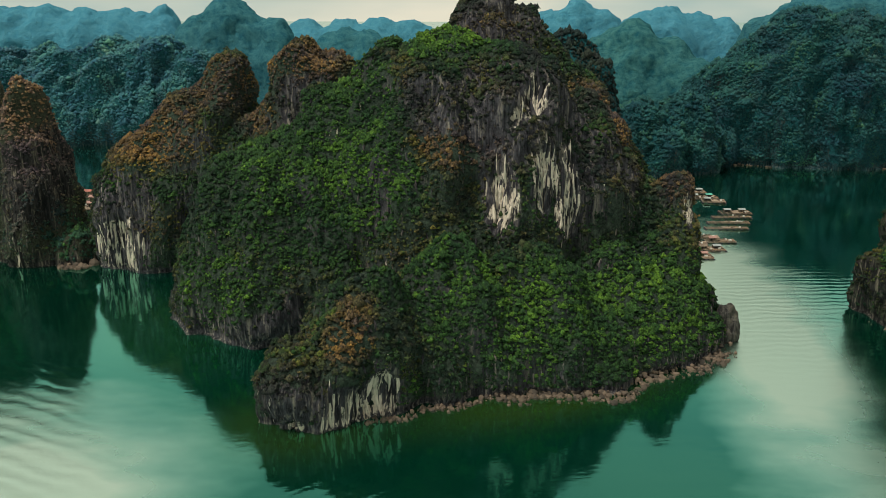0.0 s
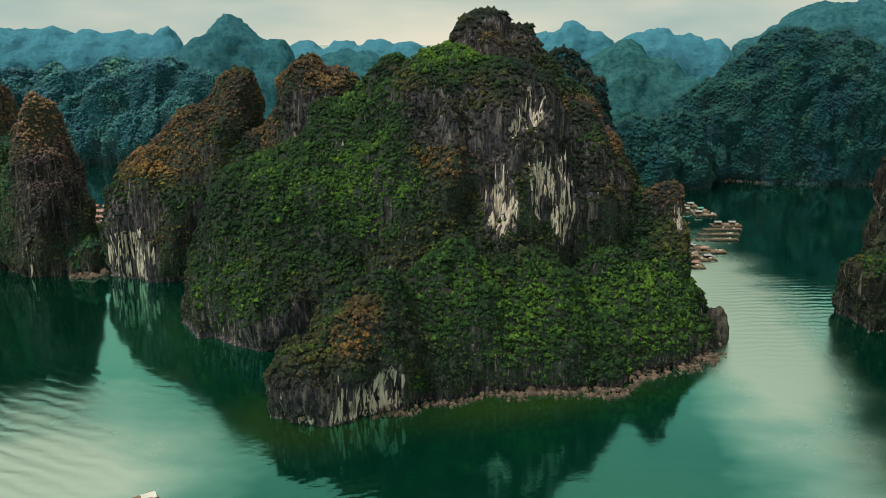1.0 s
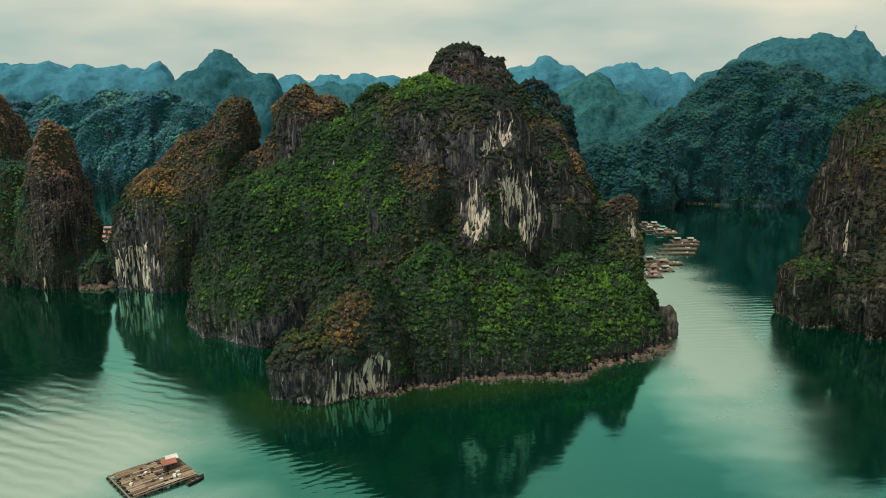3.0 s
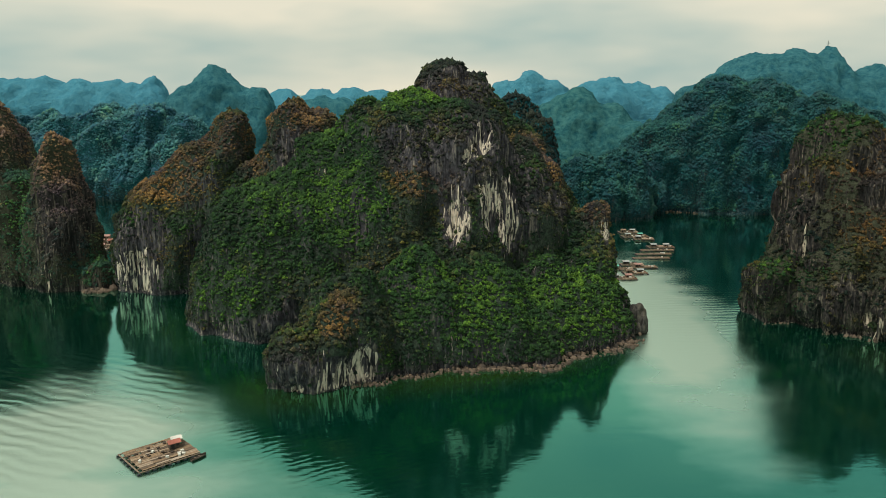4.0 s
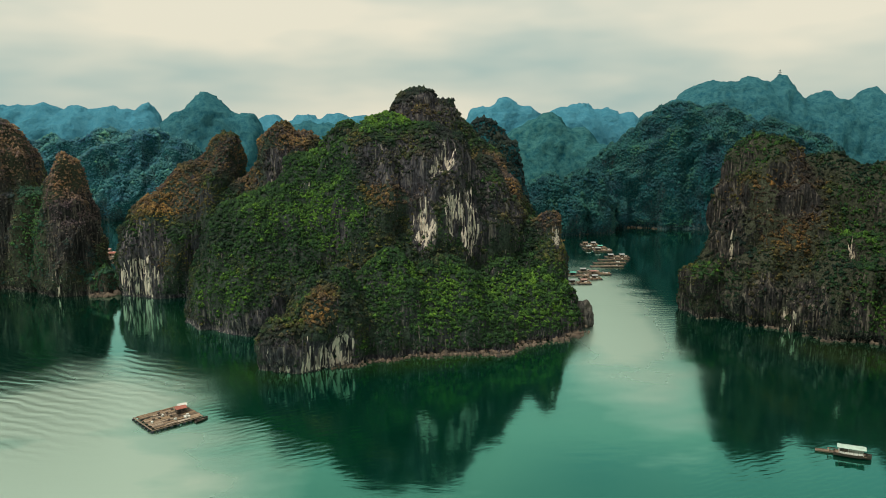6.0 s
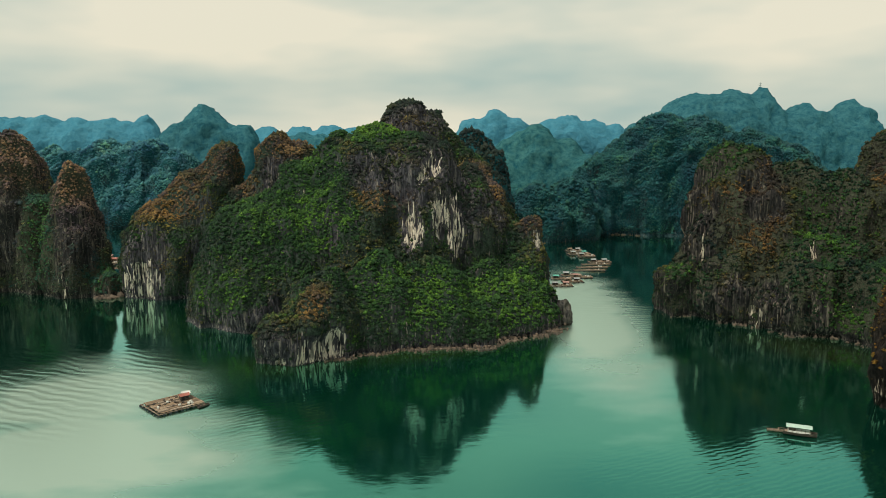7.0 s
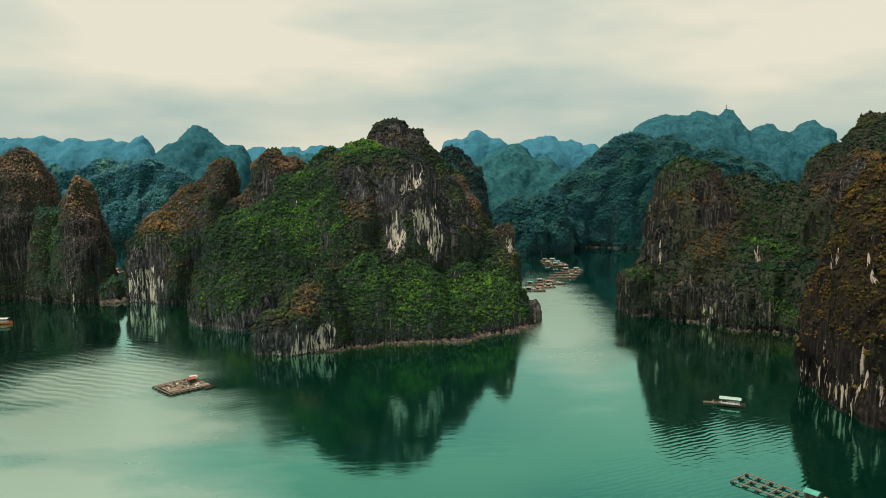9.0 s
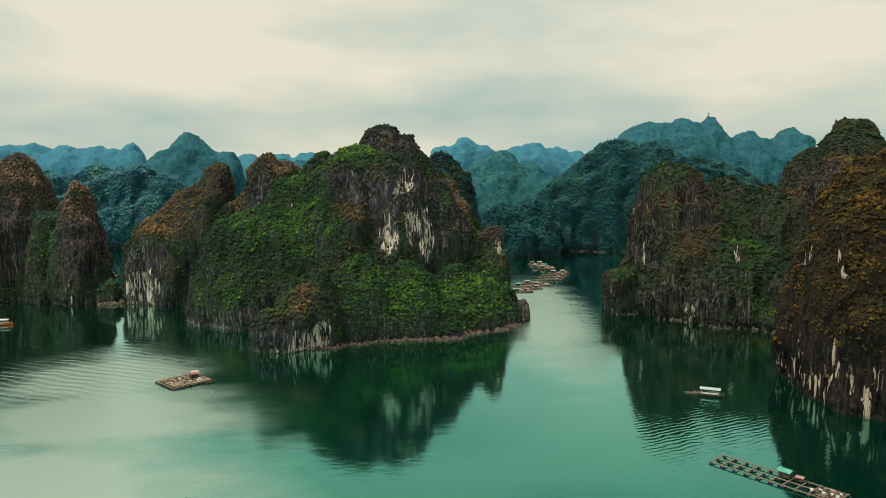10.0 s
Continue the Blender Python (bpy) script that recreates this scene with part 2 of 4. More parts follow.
# in the patches mirror share and tint are set to brighten the reflected sky
share = blend(nt, ruffle_sheen, share, (0.76, 0.76, 0.76))
tint = blend(nt, ruffle_sheen, tint, (0.80, 1.0, 0.88))
nt.links.new(ramp(nt, ruffle_sheen, (0.0, (0.07, 0.07, 0.07)), (1.0, (0.36, 0.36, 0.36))), gloss.inputs["Roughness"])
nt.links.new(tint, gloss.inputs["Color"])
mixer = node(nt, "MixShader")
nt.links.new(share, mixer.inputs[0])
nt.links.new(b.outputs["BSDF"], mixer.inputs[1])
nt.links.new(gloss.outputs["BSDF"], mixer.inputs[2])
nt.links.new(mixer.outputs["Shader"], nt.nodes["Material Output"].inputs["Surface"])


def plain(name, colour, rough=0.7, var=0.25, scale=3.0, metal=0.0):
    m, nt, b = material(name)
    n = noise_tex(nt, scale, 5)
    col = ramp(nt, n.outputs["Fac"], (0.3, tuple(c * (1 - var) for c in colour)), (0.7, tuple(min(1, c * (1 + var)) for c in colour)))
    nt.links.new(col, b.inputs["Base Color"])
    b.inputs["Roughness"].default_value = rough
    b.inputs["Metallic"].default_value = metal
    return m


# ---------- shape tools ----------
def hashed(ix, iy, iz):
    n = (ix * 374761393 + iy * 668265263 + iz * 1274126177) & 0x7FFFFFFF
    n = ((n ^ (n >> 13)) * 1274126177) & 0x7FFFFFFF
    return ((n ^ (n >> 16)) & 0xFFFF) / 65535.0


def field(p, scale, octaves=3, seed=0):
    """Smooth noise in -1..1 at the points p (n, 3); scale is one over the size of a bump."""
    total, amp, norm = np.zeros(len(p)), 1.0, 0.0
    q = p * scale + seed * 17.13
    for _ in range(octaves):
        i = np.floor(q).astype(np.int64)
        f = q - i
        f = f * f * (3 - 2 * f)
        v = np.zeros(len(p))
        for dx in (0, 1):
            for dy in (0, 1):
                for dz in (0, 1):
                    w = (f[:, 0] if dx else 1 - f[:, 0]) * (f[:, 1] if dy else 1 - f[:, 1]) * (f[:, 2] if dz else 1 - f[:, 2])
                    v += w * hashed(i[:, 0] + dx, i[:, 1] + dy, i[:, 2] + dz)
        total += amp * (2 * v - 1)
        norm += amp
        q, amp = q * 2.03 + 5.7, amp * 0.5
    return total / norm


def tower(x, y, rx, ry, h, p=2.2, q=2.0):
    """One karst cone: place, half widths, height, and how square its shoulders are."""
    return (x, y, rx, ry, h, p, q)


def raw_mesh(name, verts, tris, smooth=False):
    """A mesh of triangles from arrays that the code has worked out."""
    me = bpy.data.meshes.new(name)
    me.vertices.add(len(verts))
    me.vertices.foreach_set("co", np.ascontiguousarray(verts, np.float32).ravel())
    me.loops.add(len(tris) * 3)
    me.loops.foreach_set("vertex_index", np.ascontiguousarray(tris, np.int32).ravel())
    me.polygons.add(len(tris))
    me.polygons.foreach_set("loop_start", np.arange(0, len(tris) * 3, 3, dtype=np.int32))
    me.update(calc_edges=True)
    me.polygons.foreach_set("use_smooth", np.full(len(tris), smooth))
    return me


def set_attribute(me, name, values):
    a = me.attributes.new(name, "FLOAT", "POINT")
    a.data.foreach_set("value", np.ascontiguousarray(values, np.float32))


def union_of(towers, voxel):
    """The towers run together into one closed skin."""
    bm = bmesh.new()
    for x, y, rx, ry, h, p, q in towers:
        rings, segs, prev = 18, 36, None
        for k in range(rings + 1):
            s = k / rings
            s = 1 - (1 - s) ** 1.6
            r = max(1 - s ** p, 0.0) ** (1 / q) if k < rings else 0.02
            z = -5 if k == 0 else s * h
            ring = [bm.verts.new((x + rx * r * math.cos(2 * math.pi * a / segs), y + ry * r * math.sin(2 * math.pi * a / segs), z)) for a in range(segs)]
            if prev:
                for a in range(segs):
                    bm.faces.new((prev[a], prev[(a + 1) % segs], ring[(a + 1) % segs], ring[a]))
            else:
                bm.faces.new(ring[::-1])
            prev = ring
        bm.faces.new(prev)
    me = bpy.data.meshes.new("raw")
    bm.to_mesh(me)
    bm.free()
    ob = new("raw", me)
    mod = ob.modifiers.new("skin", "REMESH")
    mod.mode, mod.voxel_size = "VOXEL", voxel
    melt = ob.modifiers.new("melt", "SMOOTH")
    melt.factor, melt.iterations = 0.5, 7
    made = bpy.data.meshes.new_from_object(ob.evaluated_get(bpy.context.evaluated_depsgraph_get()))
    bpy.data.objects.remove(ob)
    bpy.data.meshes.remove(me)
    return made


def vertex_data(me):
    co = np.empty(len(me.vertices) * 3, np.float32)
    me.vertices.foreach_get("co", co)
    no = np.empty(len(me.vertices) * 3, np.float32)
    me.vertices.foreach_get("normal", no)
    return co.reshape(-1, 3).astype(float), no.reshape(-1, 3).astype(float)


def near_zone(co, zones):
    """How far inside any of the zones (x, y, z, rx, ry, rz) each point lies, 0 to 1."""
    v = np.zeros(len(co))
    for x, y, z, rx, ry, rz in zones:
        d = ((co[:, 0] - x) / rx) ** 2 + ((co[:, 1] - y) / ry) ** 4 + ((co[:, 2] - z) / rz) ** 2
        v = np.maximum(v, np.clip((1.8 - d) * 0.62, 0, 1))
    return v


def karst_mesh(name, towers, voxel, rough, rock, scars=(), seed=0, low=0.0, crags=()):
    me = union_of(towers, voxel)
    co, no = vertex_data(me)
    flat = co * (1, 1, 0.25)
    steep = np.clip(1.2 - 1.4 * np.abs(no[:, 2]), 0, 1)
    push = rough * (2.4 * field(co, 1 / 24, 3, seed) + 1.9 * field(co, 1 / 7, 2, seed + 3))
    push += rough * 3.4 * (0.5 - np.abs(field(co * (1, 1, 0.4), 1 / 15, 2, seed + 9)) * 2)
    wild = near_zone(co, crags)
    push += rough * steep * (1 + 0.8 * wild) * (1.5 * field(flat, 1 / 6, 3, seed + 5) + 1.4 * field(co * (1, 1, 0.12), 1 / 2.6, 2, seed + 7))
    push -= 1.3 * rough * np.clip(1 - np.abs(co[:, 2] - 1.0) / 2.2, 0, 1)
    push -= 3.0 * np.clip(near_zone(co, scars) - 0.35, 0, 0.5) * rough
    co = co + no * push[:, None]
    me.vertices.foreach_set("co", np.ascontiguousarray(co, np.float32).ravel())
    me.update()
    co, no = vertex_data(me)
    cover = 0.5 * no[:, 2] + 0.55 * field(co * (1, 1, 0.35), 1 / 9, 3, seed + 11) + 0.38 - 1.3 * near_zone(co, scars) - 0.55 * near_zone(co, crags)
    set_attribute(me, "cover", np.clip(cover, 0, 1) * np.clip((co[:, 2] - 2.0) / max(low, 0.1), 0, 1))
    worn = near_zone(co, scars)
    worn = worn * (1 + 0.7 * field(co * (1, 1, 0.16), 1 / 4.5, 3, seed + 15) + 0.4 * field(co, 1 / 9, 2, seed + 16))
    set_attribute(me, "pale", np.clip(worn, 0, 1))
    me.polygons.foreach_set("use_smooth", np.full(len(me.polygons), True))
    me.materials.append(rock)
    me.name = name
    return me


def karst(name, parts, voxel, rough, rock, label, scars=(), seed=0, category="island", low=0.0, crags=()):
    """A limestone mass as a thing: its peaks, spurs and slopes are its parts."""
    centre = parts[0][1][0]
    base = tagged(new(name), label, category)
    base.location = (centre[0], centre[1], 0)
    for k, (pname, towers) in enumerate(parts):
        moved = [(t[0] - centre[0], t[1] - centre[1], *t[2:]) for t in towers]
        near = [(z[0] - centre[0], z[1] - centre[1], *z[2:]) for z in scars]
        wild = [(z[0] - centre[0], z[1] - centre[1], *z[2:]) for z in crags]
        ob = new(pname, karst_mesh(pname, moved, voxel, rough, rock, near, seed + 40 * k, low, wild))
        ob.parent = base
    return base, [t for _, towers in parts for t in towers], rough


def triangles_of(base):
    """Corners of all triangles of a rock mass's parts, in the world."""
    aa, bbs, ccs = [], [], []
    for ob in base.children:
        me = ob.data
        me.calc_loop_triangles()
        tri = np.empty(len(me.loop_triangles) * 3, np.int32)
        me.loop_triangles.foreach_get("vertices", tri)
        tri = tri.reshape(-1, 3)
        co, _ = vertex_data(me)
        co = co + np.array(base.location)
        aa.append(co[tri[:, 0]])
        bbs.append(co[tri[:, 1]])
        ccs.append(co[tri[:, 2]])
    return np.concatenate(aa), np.concatenate(bbs), np.concatenate(ccs)


def flutes(ground, rock, count, zones, seed, high=1e9, pale_share=0.58, crags=()):
    """Drip-stone ribs down the steep faces: pale in the fresh scars, dark elsewhere."""
    rng = np.random.default_rng(seed)
    base, towers, rough = ground
    a, bb, c = triangles_of(base)
    cross = np.cross(bb - a, c - a)
    area = np.linalg.norm(cross, axis=1) / 2
    n = cross / np.maximum(2 * area, 1e-9)[:, None]
    mid = (a + bb + c) / 3
    zone = near_zone(mid, zones)
    grow = np.where((n[:, 2] < 0.4) & (n[:, 2] > -0.5) & (n[:, 1] < 0.4) & (mid[:, 2] > 1.5), 0.12 + 0.5 * np.clip(1 - mid[:, 2] / 14, 0, 1), 0)
    grow = np.where(mid[:, 2] < high, grow, grow * 0.2)
    grow = np.where((n[:, 2] < 0.6) & (n[:, 1] < 0.4), np.maximum(grow, 0.4 * near_zone(mid, crags)), grow)
    grow = np.where((zone > 0.3) & (n[:, 1] < 0.3), 1.1, grow) * ~inside(mid, towers, 2.5 + 3.2 * rough)
    w = area * grow
    pick = rng.choice(len(a), count, p=w / w.sum())
    nn = n[pick]
    down = np.array((0, 0, -1.0)) - nn * (-nn[:, 2:3])
    down /= np.maximum(np.linalg.norm(down, axis=1, keepdims=True), 1e-6)
    down = down * 0.5 + np.array((0, 0, -0.5))
    side = np.cross(nn, down)
    side /= np.maximum(np.linalg.norm(side, axis=1, keepdims=True), 1e-6)
    inz = zone[pick] > 0.55
    length = np.where(inz, rng.uniform(4, 12, count), rng.uniform(1.5, 5, count))
    wide = np.where(inz, rng.uniform(0.15, 0.8, count), rng.uniform(0.15, 0.45, count))
    wave = rng.normal(size=(count, 5)) * 0.14
    rings = []
    for i, (s, f) in enumerate(((-0.5, 0.25), (-0.25, 0.9), (0.05, 1.0), (0.3, 0.7), (0.5, 0.1))):
        at = mid[pick] + down * (length * s)[:, None] + side * (wave[:, i])[:, None] - nn * 0.25
        ww = (wide * f)[:, None]
        rings.append(np.stack([at - side * ww, at + nn * ww * 1.1 - side * ww * 0.35, at + nn * ww * 1.0 + side * ww * 0.4, at + side * ww], 1))
    verts = np.stack(rings, 1).reshape(-1, 3)
    faces = []
    for i in range(4):
        for j in range(3):
            p, q = i * 4 + j, i * 4 + j + 1
            faces += [(p, p + 4, q), (q, p + 4, q + 4)]
    tris = (np.array(faces)[None] + (np.arange(count) * 20)[:, None, None]).reshape(-1, 3)
    rib = raw_mesh("drip_stone", verts - np.array(base.location), tris)
    fresh = np.where(inz, np.where(rng.random(count) < pale_share, rng.uniform(0.75, 1, count), 0.0), rng.uniform(0, 0.35, count))
    set_attribute(rib, "pale", np.repeat(fresh, 20))
    set_attribute(rib, "cover", np.zeros(count * 20))
    rib.materials.append(rock)
    tagged(new("drip_stone", rib), kind="stuff").parent = base


def far_clump(rng):
    """A tree crown half a kilometre off: an uneven eight-sided lump."""
    v = np.array(((1, 0, 0), (0, 1, 0), (-1, 0, 0), (0, -1, 0), (0, 0, 1.1), (0, 0, -0.5)), float) * rng.uniform(0.65, 1.3, (6, 1))
    v += rng.normal(size=v.shape) * 0.12
    f = [(i, (i + 1) % 4, 4) for i in range(4)] + [((i + 1) % 4, i, 5) for i in range(4)]
    return v, np.array(f)


def clump(rng):
    """A bush or tree crown: an uneven core with smaller tufts of leaves standing out of it."""
    core, f = far_clump(rng)
    v, f = [core * 0.85], [f]
    count = 6
    for _ in range(2):
        d = rng.normal(size=3)
        d[2] = abs(d[2]) * 0.8 - 0.15
        d /= np.linalg.norm(d)
        r = rng.uniform(0.3, 0.58)
        ring = np.array(((1, 0, -0.3), (0, 1, -0.3), (-1, 0, -0.3), (0, -1, -0.3), (0, 0, 0.9)), float) * rng.uniform(0.7, 1.3, (5, 1))
        ring += rng.normal(size=ring.shape) * 0.15
        v.append(ring * r + d * rng.uniform(0.55, 0.85))
        f.append(np.array([(i, (i + 1) % 4, 4) for i in range(4)]) + count)
        count += 5
    return np.concatenate(v), np.concatenate(f)


def inside(p, towers, margin):
    """Which points lie well inside one of the towers."""
    hit = np.zeros(len(p), bool)
    for x, y, rx, ry, h, pw, q in towers:
        s = np.clip(p[:, 2] / h, 0, 1)
        r = np.maximum(1 - s ** pw, 0) ** (1 / q)
        d = np.sqrt((p[:, 0] - x) ** 2 / np.maximum(rx * r - margin, 0.01) ** 2 + (p[:, 1] - y) ** 2 / np.maximum(ry * r - margin, 0.01) ** 2)
        hit |= (d < 1) & (p[:, 2] < h - margin)
    return hit


def forest(name, ground, count, size, leaf, label, dry_zones=(), bare=(), lush=(), seed=0, dry_bias=0.0, bald=0.5, low=0.0, shape=clump, crags=()):
    """Bushes and trees all over the slopes of an island, thin on its cliffs."""
    rng = np.random.default_rng(seed)
    base, towers, rough = ground
    a, bb, c = triangles_of(base)
    cross = np.cross(bb - a, c - a)
    area = np.linalg.norm(cross, axis=1) / 2
    n = cross / np.maximum(2 * area, 1e-9)[:, None]
    mid = (a + bb + c) / 3
    patchy = field(mid * (1, 1, 0.35), 1 / 9, 3, seed + 11)
    grow = np.clip((n[:, 2] - (bald * 0.30) + 0.8 * patchy + 0.4) * 2, 0.48, 1)
    grow = np.maximum(grow, near_zone(mid, lush))
    grow *= (mid[:, 2] > 1.8) * np.clip((mid[:, 2] - 1.0) / max(low, 0.1), 0.06, 1) ** 1.5
    grow *= 1 - np.clip((near_zone(mid, bare) - 0.3) * 3.0, 0, 0.97)
    grow *= 1 - 0.5 * near_zone(mid, crags) * np.clip(1.5 - 1.6 * n[:, 2], 0, 1)
    grow *= np.where(n[:, 1] > 0.45, 0.12, 1.0)
    grow *= ~inside(mid, towers, 2.5 + 3.2 * rough)
    weight = area * grow
    pick = rng.choice(len(a), count, p=weight / weight.sum())
    r1, r2 = np.sqrt(rng.random(count)), rng.random(count)
    pos = a[pick] * (1 - r1)[:, None] + bb[pick] * (r1 * (1 - r2))[:, None] + c[pick] * (r1 * r2)[:, None]
    nz = np.clip(n[pick, 2], 0, 1)
    scale = size * (0.62 + 0.6 * nz) * np.clip(np.exp(0.33 * rng.normal(size=count)), 0.45, 2.4)
    pos += n[pick] * (scale * 0.15)[:, None]
    green = near_zone(pos, lush)
    dry = 0.7 * field(pos, 1 / 14, 3, seed + 21) + 1.1 * near_zone(pos, dry_zones) - 0.8 * green + dry_bias + 0.16 * (0.5 - nz) + 0.13 * rng.normal(size=count)
    tone = np.clip(0.34 + 0.55 * field(pos, 1 / 11, 3, seed + 31) + 0.3 * green + 0.15 * rng.normal(size=count), 0, 1)
    wild = near_zone(pos, crags)
    dry, tone = dry + 0.35 * wild, np.clip(tone - 0.4 * wild, 0, 1)
    kinds = [shape(rng) for _ in range(12)]
    which = rng.integers(0, 12, count)
    verts, tris, tones, dries, base = [], [], [], [], 0
    for k, (tv, tf) in enumerate(kinds):
        sel = np.flatnonzero(which == k)
        ang = rng.uniform(0, 2 * math.pi, len(sel))
        ca, sa = np.cos(ang)[:, None], np.sin(ang)[:, None]
        s = scale[sel][:, None]
        x = (tv[None, :, 0] * ca - tv[None, :, 1] * sa) * s + pos[sel, 0][:, None]
        y = (tv[None, :, 0] * sa + tv[None, :, 1] * ca) * s + pos[sel, 1][:, None]
        z = tv[None, :, 2] * s + pos[sel, 2][:, None]
        verts.append(np.stack([x, y, z], -1).reshape(-1, 3))
        tris.append((tf[None] + (np.arange(len(sel)) * len(tv))[:, None, None] + base).reshape(-1, 3))
        tones.append(np.repeat(tone[sel], len(tv)))
        dries.append(np.repeat(np.clip(dry[sel], 0, 1), len(tv)))
        base += len(sel) * len(tv)
    out = raw_mesh(name, np.concatenate(verts), np.concatenate(tris), True)
    set_attribute(out, "tone", np.concatenate(tones))
    set_attribute(out, "dry", np.concatenate(dries))
    out.materials.append(leaf)
    return tagged(new(name, out), label, "forest", kind="stuff")


# ---------- the bay ----------
bm = bmesh.new()
bmesh.ops.create_grid(bm, x_segments=8, y_segments=8, size=4500)
me = bpy.data.meshes.new("water")
bm.to_mesh(me)
bm.free()
me.materials.append(WATER)
tagged(new("water", me), "calm green sea water reflecting the pale sky", "water", kind="structure")

# ---------- the large island ----------
M_PEAK = (
    tower(-16.1, 318.0, 34.8, 42.0, 83.6, 3, 1.7),
    tower(3.3, 314.0, 28.6, 38.0, 80.8, 3.2, 1.8),
    tower(-30.2, 322.0, 28.2, 40.0, 79.5, 2.4, 1.6),
    tower(26.6, 320.0, 22.9, 36.0, 66.2, 2, 1.6),
    tower(-15.7, 306.0, 42.4, 34.0, 59.7, 2.2, 1.7),
)
M_BACK = (
    tower(-2.5, 372.0, 23.0, 26.0, 96.1, 4, 2),
    tower(7.5, 370.0, 30.9, 28.0, 92.5, 2.2, 1.6),
    tower(28.1, 360.0, 24.1, 26.0, 73.6, 2, 1.6),
    tower(36.5, 350.0, 18.3, 24.0, 58.0, 2, 1.7),
)
M_EAST = (
    tower(43.2, 318.0, 19.7, 24.0, 41.1, 3.4, 1.9),
    tower(53.9, 308.0, 6.7, 12.0, 43.1, 4, 2),
    tower(53.0, 300.0, 7.5, 15.0, 31.2, 4, 2),
    tower(58.2, 290.0, 5.5, 9.0, 9.6, 2, 2),
)
M_TALUS = (
    tower(6.2, 274.0, 44.6, 29.0, 33.0, 1.15, 1.08),
    tower(34.3, 287.0, 29.0, 29.0, 28.8, 1.2, 1.1),
    tower(50.2, 292.0, 17.9, 23.0, 23.8, 1.4, 1.2),
)
M_SPUR = (
    tower(-46.5, 240.0, 8.1, 13.0, 16.3, 5, 2.2),
    tower(-37.1, 246.0, 11.2, 16.0, 26.3, 3, 2),
    tower(-29.8, 251.0, 13.8, 16.0, 29.7, 2.4, 1.8),
    tower(-11.8, 266.0, 19.5, 24.0, 33.5, 1.8, 1.5),
)
M_SLOPE = (
    tower(-47.5, 320.0, 35.0, 44.0, 71.1, 1.8, 1.4),
    tower(-64.2, 314.0, 33.2, 40.0, 57.8, 1.8, 1.5),
    tower(-77.5, 310.0, 22.6, 30.0, 48.0, 2, 1.6),
    tower(-85.5, 304.0, 13.3, 22.0, 28.3, 2.4, 1.8),
    tower(-46.7, 300.0, 26.3, 26.0, 38.1, 2, 1.6),
)
M_HILL2 = (
    tower(-65.8, 345.0, 13.8, 24.0, 80.0, 3.5, 2),
    tower(-55.3, 345.0, 10.0, 22.0, 77.5, 3.5, 2),
    tower(-65.9, 344.0, 22.5, 28.0, 72.2, 2, 1.6),
)
M_WEST = (
    tower(-97.0, 362.0, 12.1, 22.0, 74.9, 3, 1.9),
    tower(-99.9, 362.0, 24.2, 25.0, 70.6, 2.2, 1.5),
    tower(-82.0, 350.0, 19.1, 24.0, 59.3, 2, 1.6),
    tower(-111.3, 361.0, 27.5, 24.0, 61.0, 2.4, 1.8),
    tower(-123.4, 360.0, 24.1, 22.0, 50.7, 2.6, 1.9),
    tower(-133.0, 358.0, 15.1, 18.0, 38.6, 3.5, 2),
)
MAIN_SCARS = (
    (1.5, 282.0, 41.4, 4.7, 12, 7.8),
    (13.0, 282.0, 46.9, 2.9, 12, 9.5),
    (20.1, 282.0, 43.1, 4.1, 12, 12.0),
    (10.6, 288.0, 68.1, 3.4, 14, 5.1),
    (5.3, 286.0, 63.6, 1.7, 12, 2.9),
    (-133.2, 344.0, 8.8, 10.5, 16, 9.0),
    (-32.9, 232.0, 4.9, 6.5, 10, 5.1),
    (-26.4, 238.0, 6.0, 3.9, 10, 6.0),
    (-44.9, 228.0, 1.3, 2.0, 8, 1.5),
    (56.6, 298.0, 34.2, 1.5, 8, 3.9),
)
MAIN_DRY = (
    (-98.9, 355.0, 66.6, 16.8, 26, 9.0),
    (-122.0, 355.0, 47.3, 20.6, 26, 12.9),
    (-65.1, 340.0, 74.1, 13.6, 26, 7.9),
    (-33.5, 240.0, 20.7, 5.3, 14, 6.0),
    (55.6, 304.0, 40.0, 6.7, 14, 4.0),
    (-80.6, 335.0, 57.0, 9.8, 20, 7.3),
    (33.1, 340.0, 56.4, 12.4, 20, 14.8),
    (-10.4, 285.0, 55.4, 12.5, 14, 5.2),
)
MAIN_LUSH = (
    (-11.3, 255.0, 30.0, 14.0, 18, 8.4),
    (20.0, 262.0, 15.1, 32.7, 20, 10.6),
    (48.3, 278.0, 15.0, 15.3, 18, 10.2),
    (-52.2, 295.0, 45.5, 23.7, 30, 19.4),
    (-38.7, 312.0, 62.5, 13.7, 24, 11.4),
    (-16.1, 318.0, 83.6, 19.7, 30, 4.6),
    (-76.5, 290.0, 13.2, 14.8, 20, 10.6),
)
MAIN_CRAG = ((6.5, 300.0, 65.7, 24.1, 34, 15.3),
             (29.3, 322.0, 51.0, 12.9, 34, 21.1),
             (-15.3, 300.0, 66.8, 11.0, 26, 8.8),
             (3.5, 362.0, 89.1, 18.4, 28, 8.4),
             (-130.2, 346.0, 24.0, 12.6, 24, 10.1),
             (-60.9, 335.0, 63.0, 9.8, 22, 7.3),
             (-46.2, 232.0, 8.6, 7.7, 16, 5.8),
             (-64.9, 285.0, 4.5, 12.5, 18, 6.3))
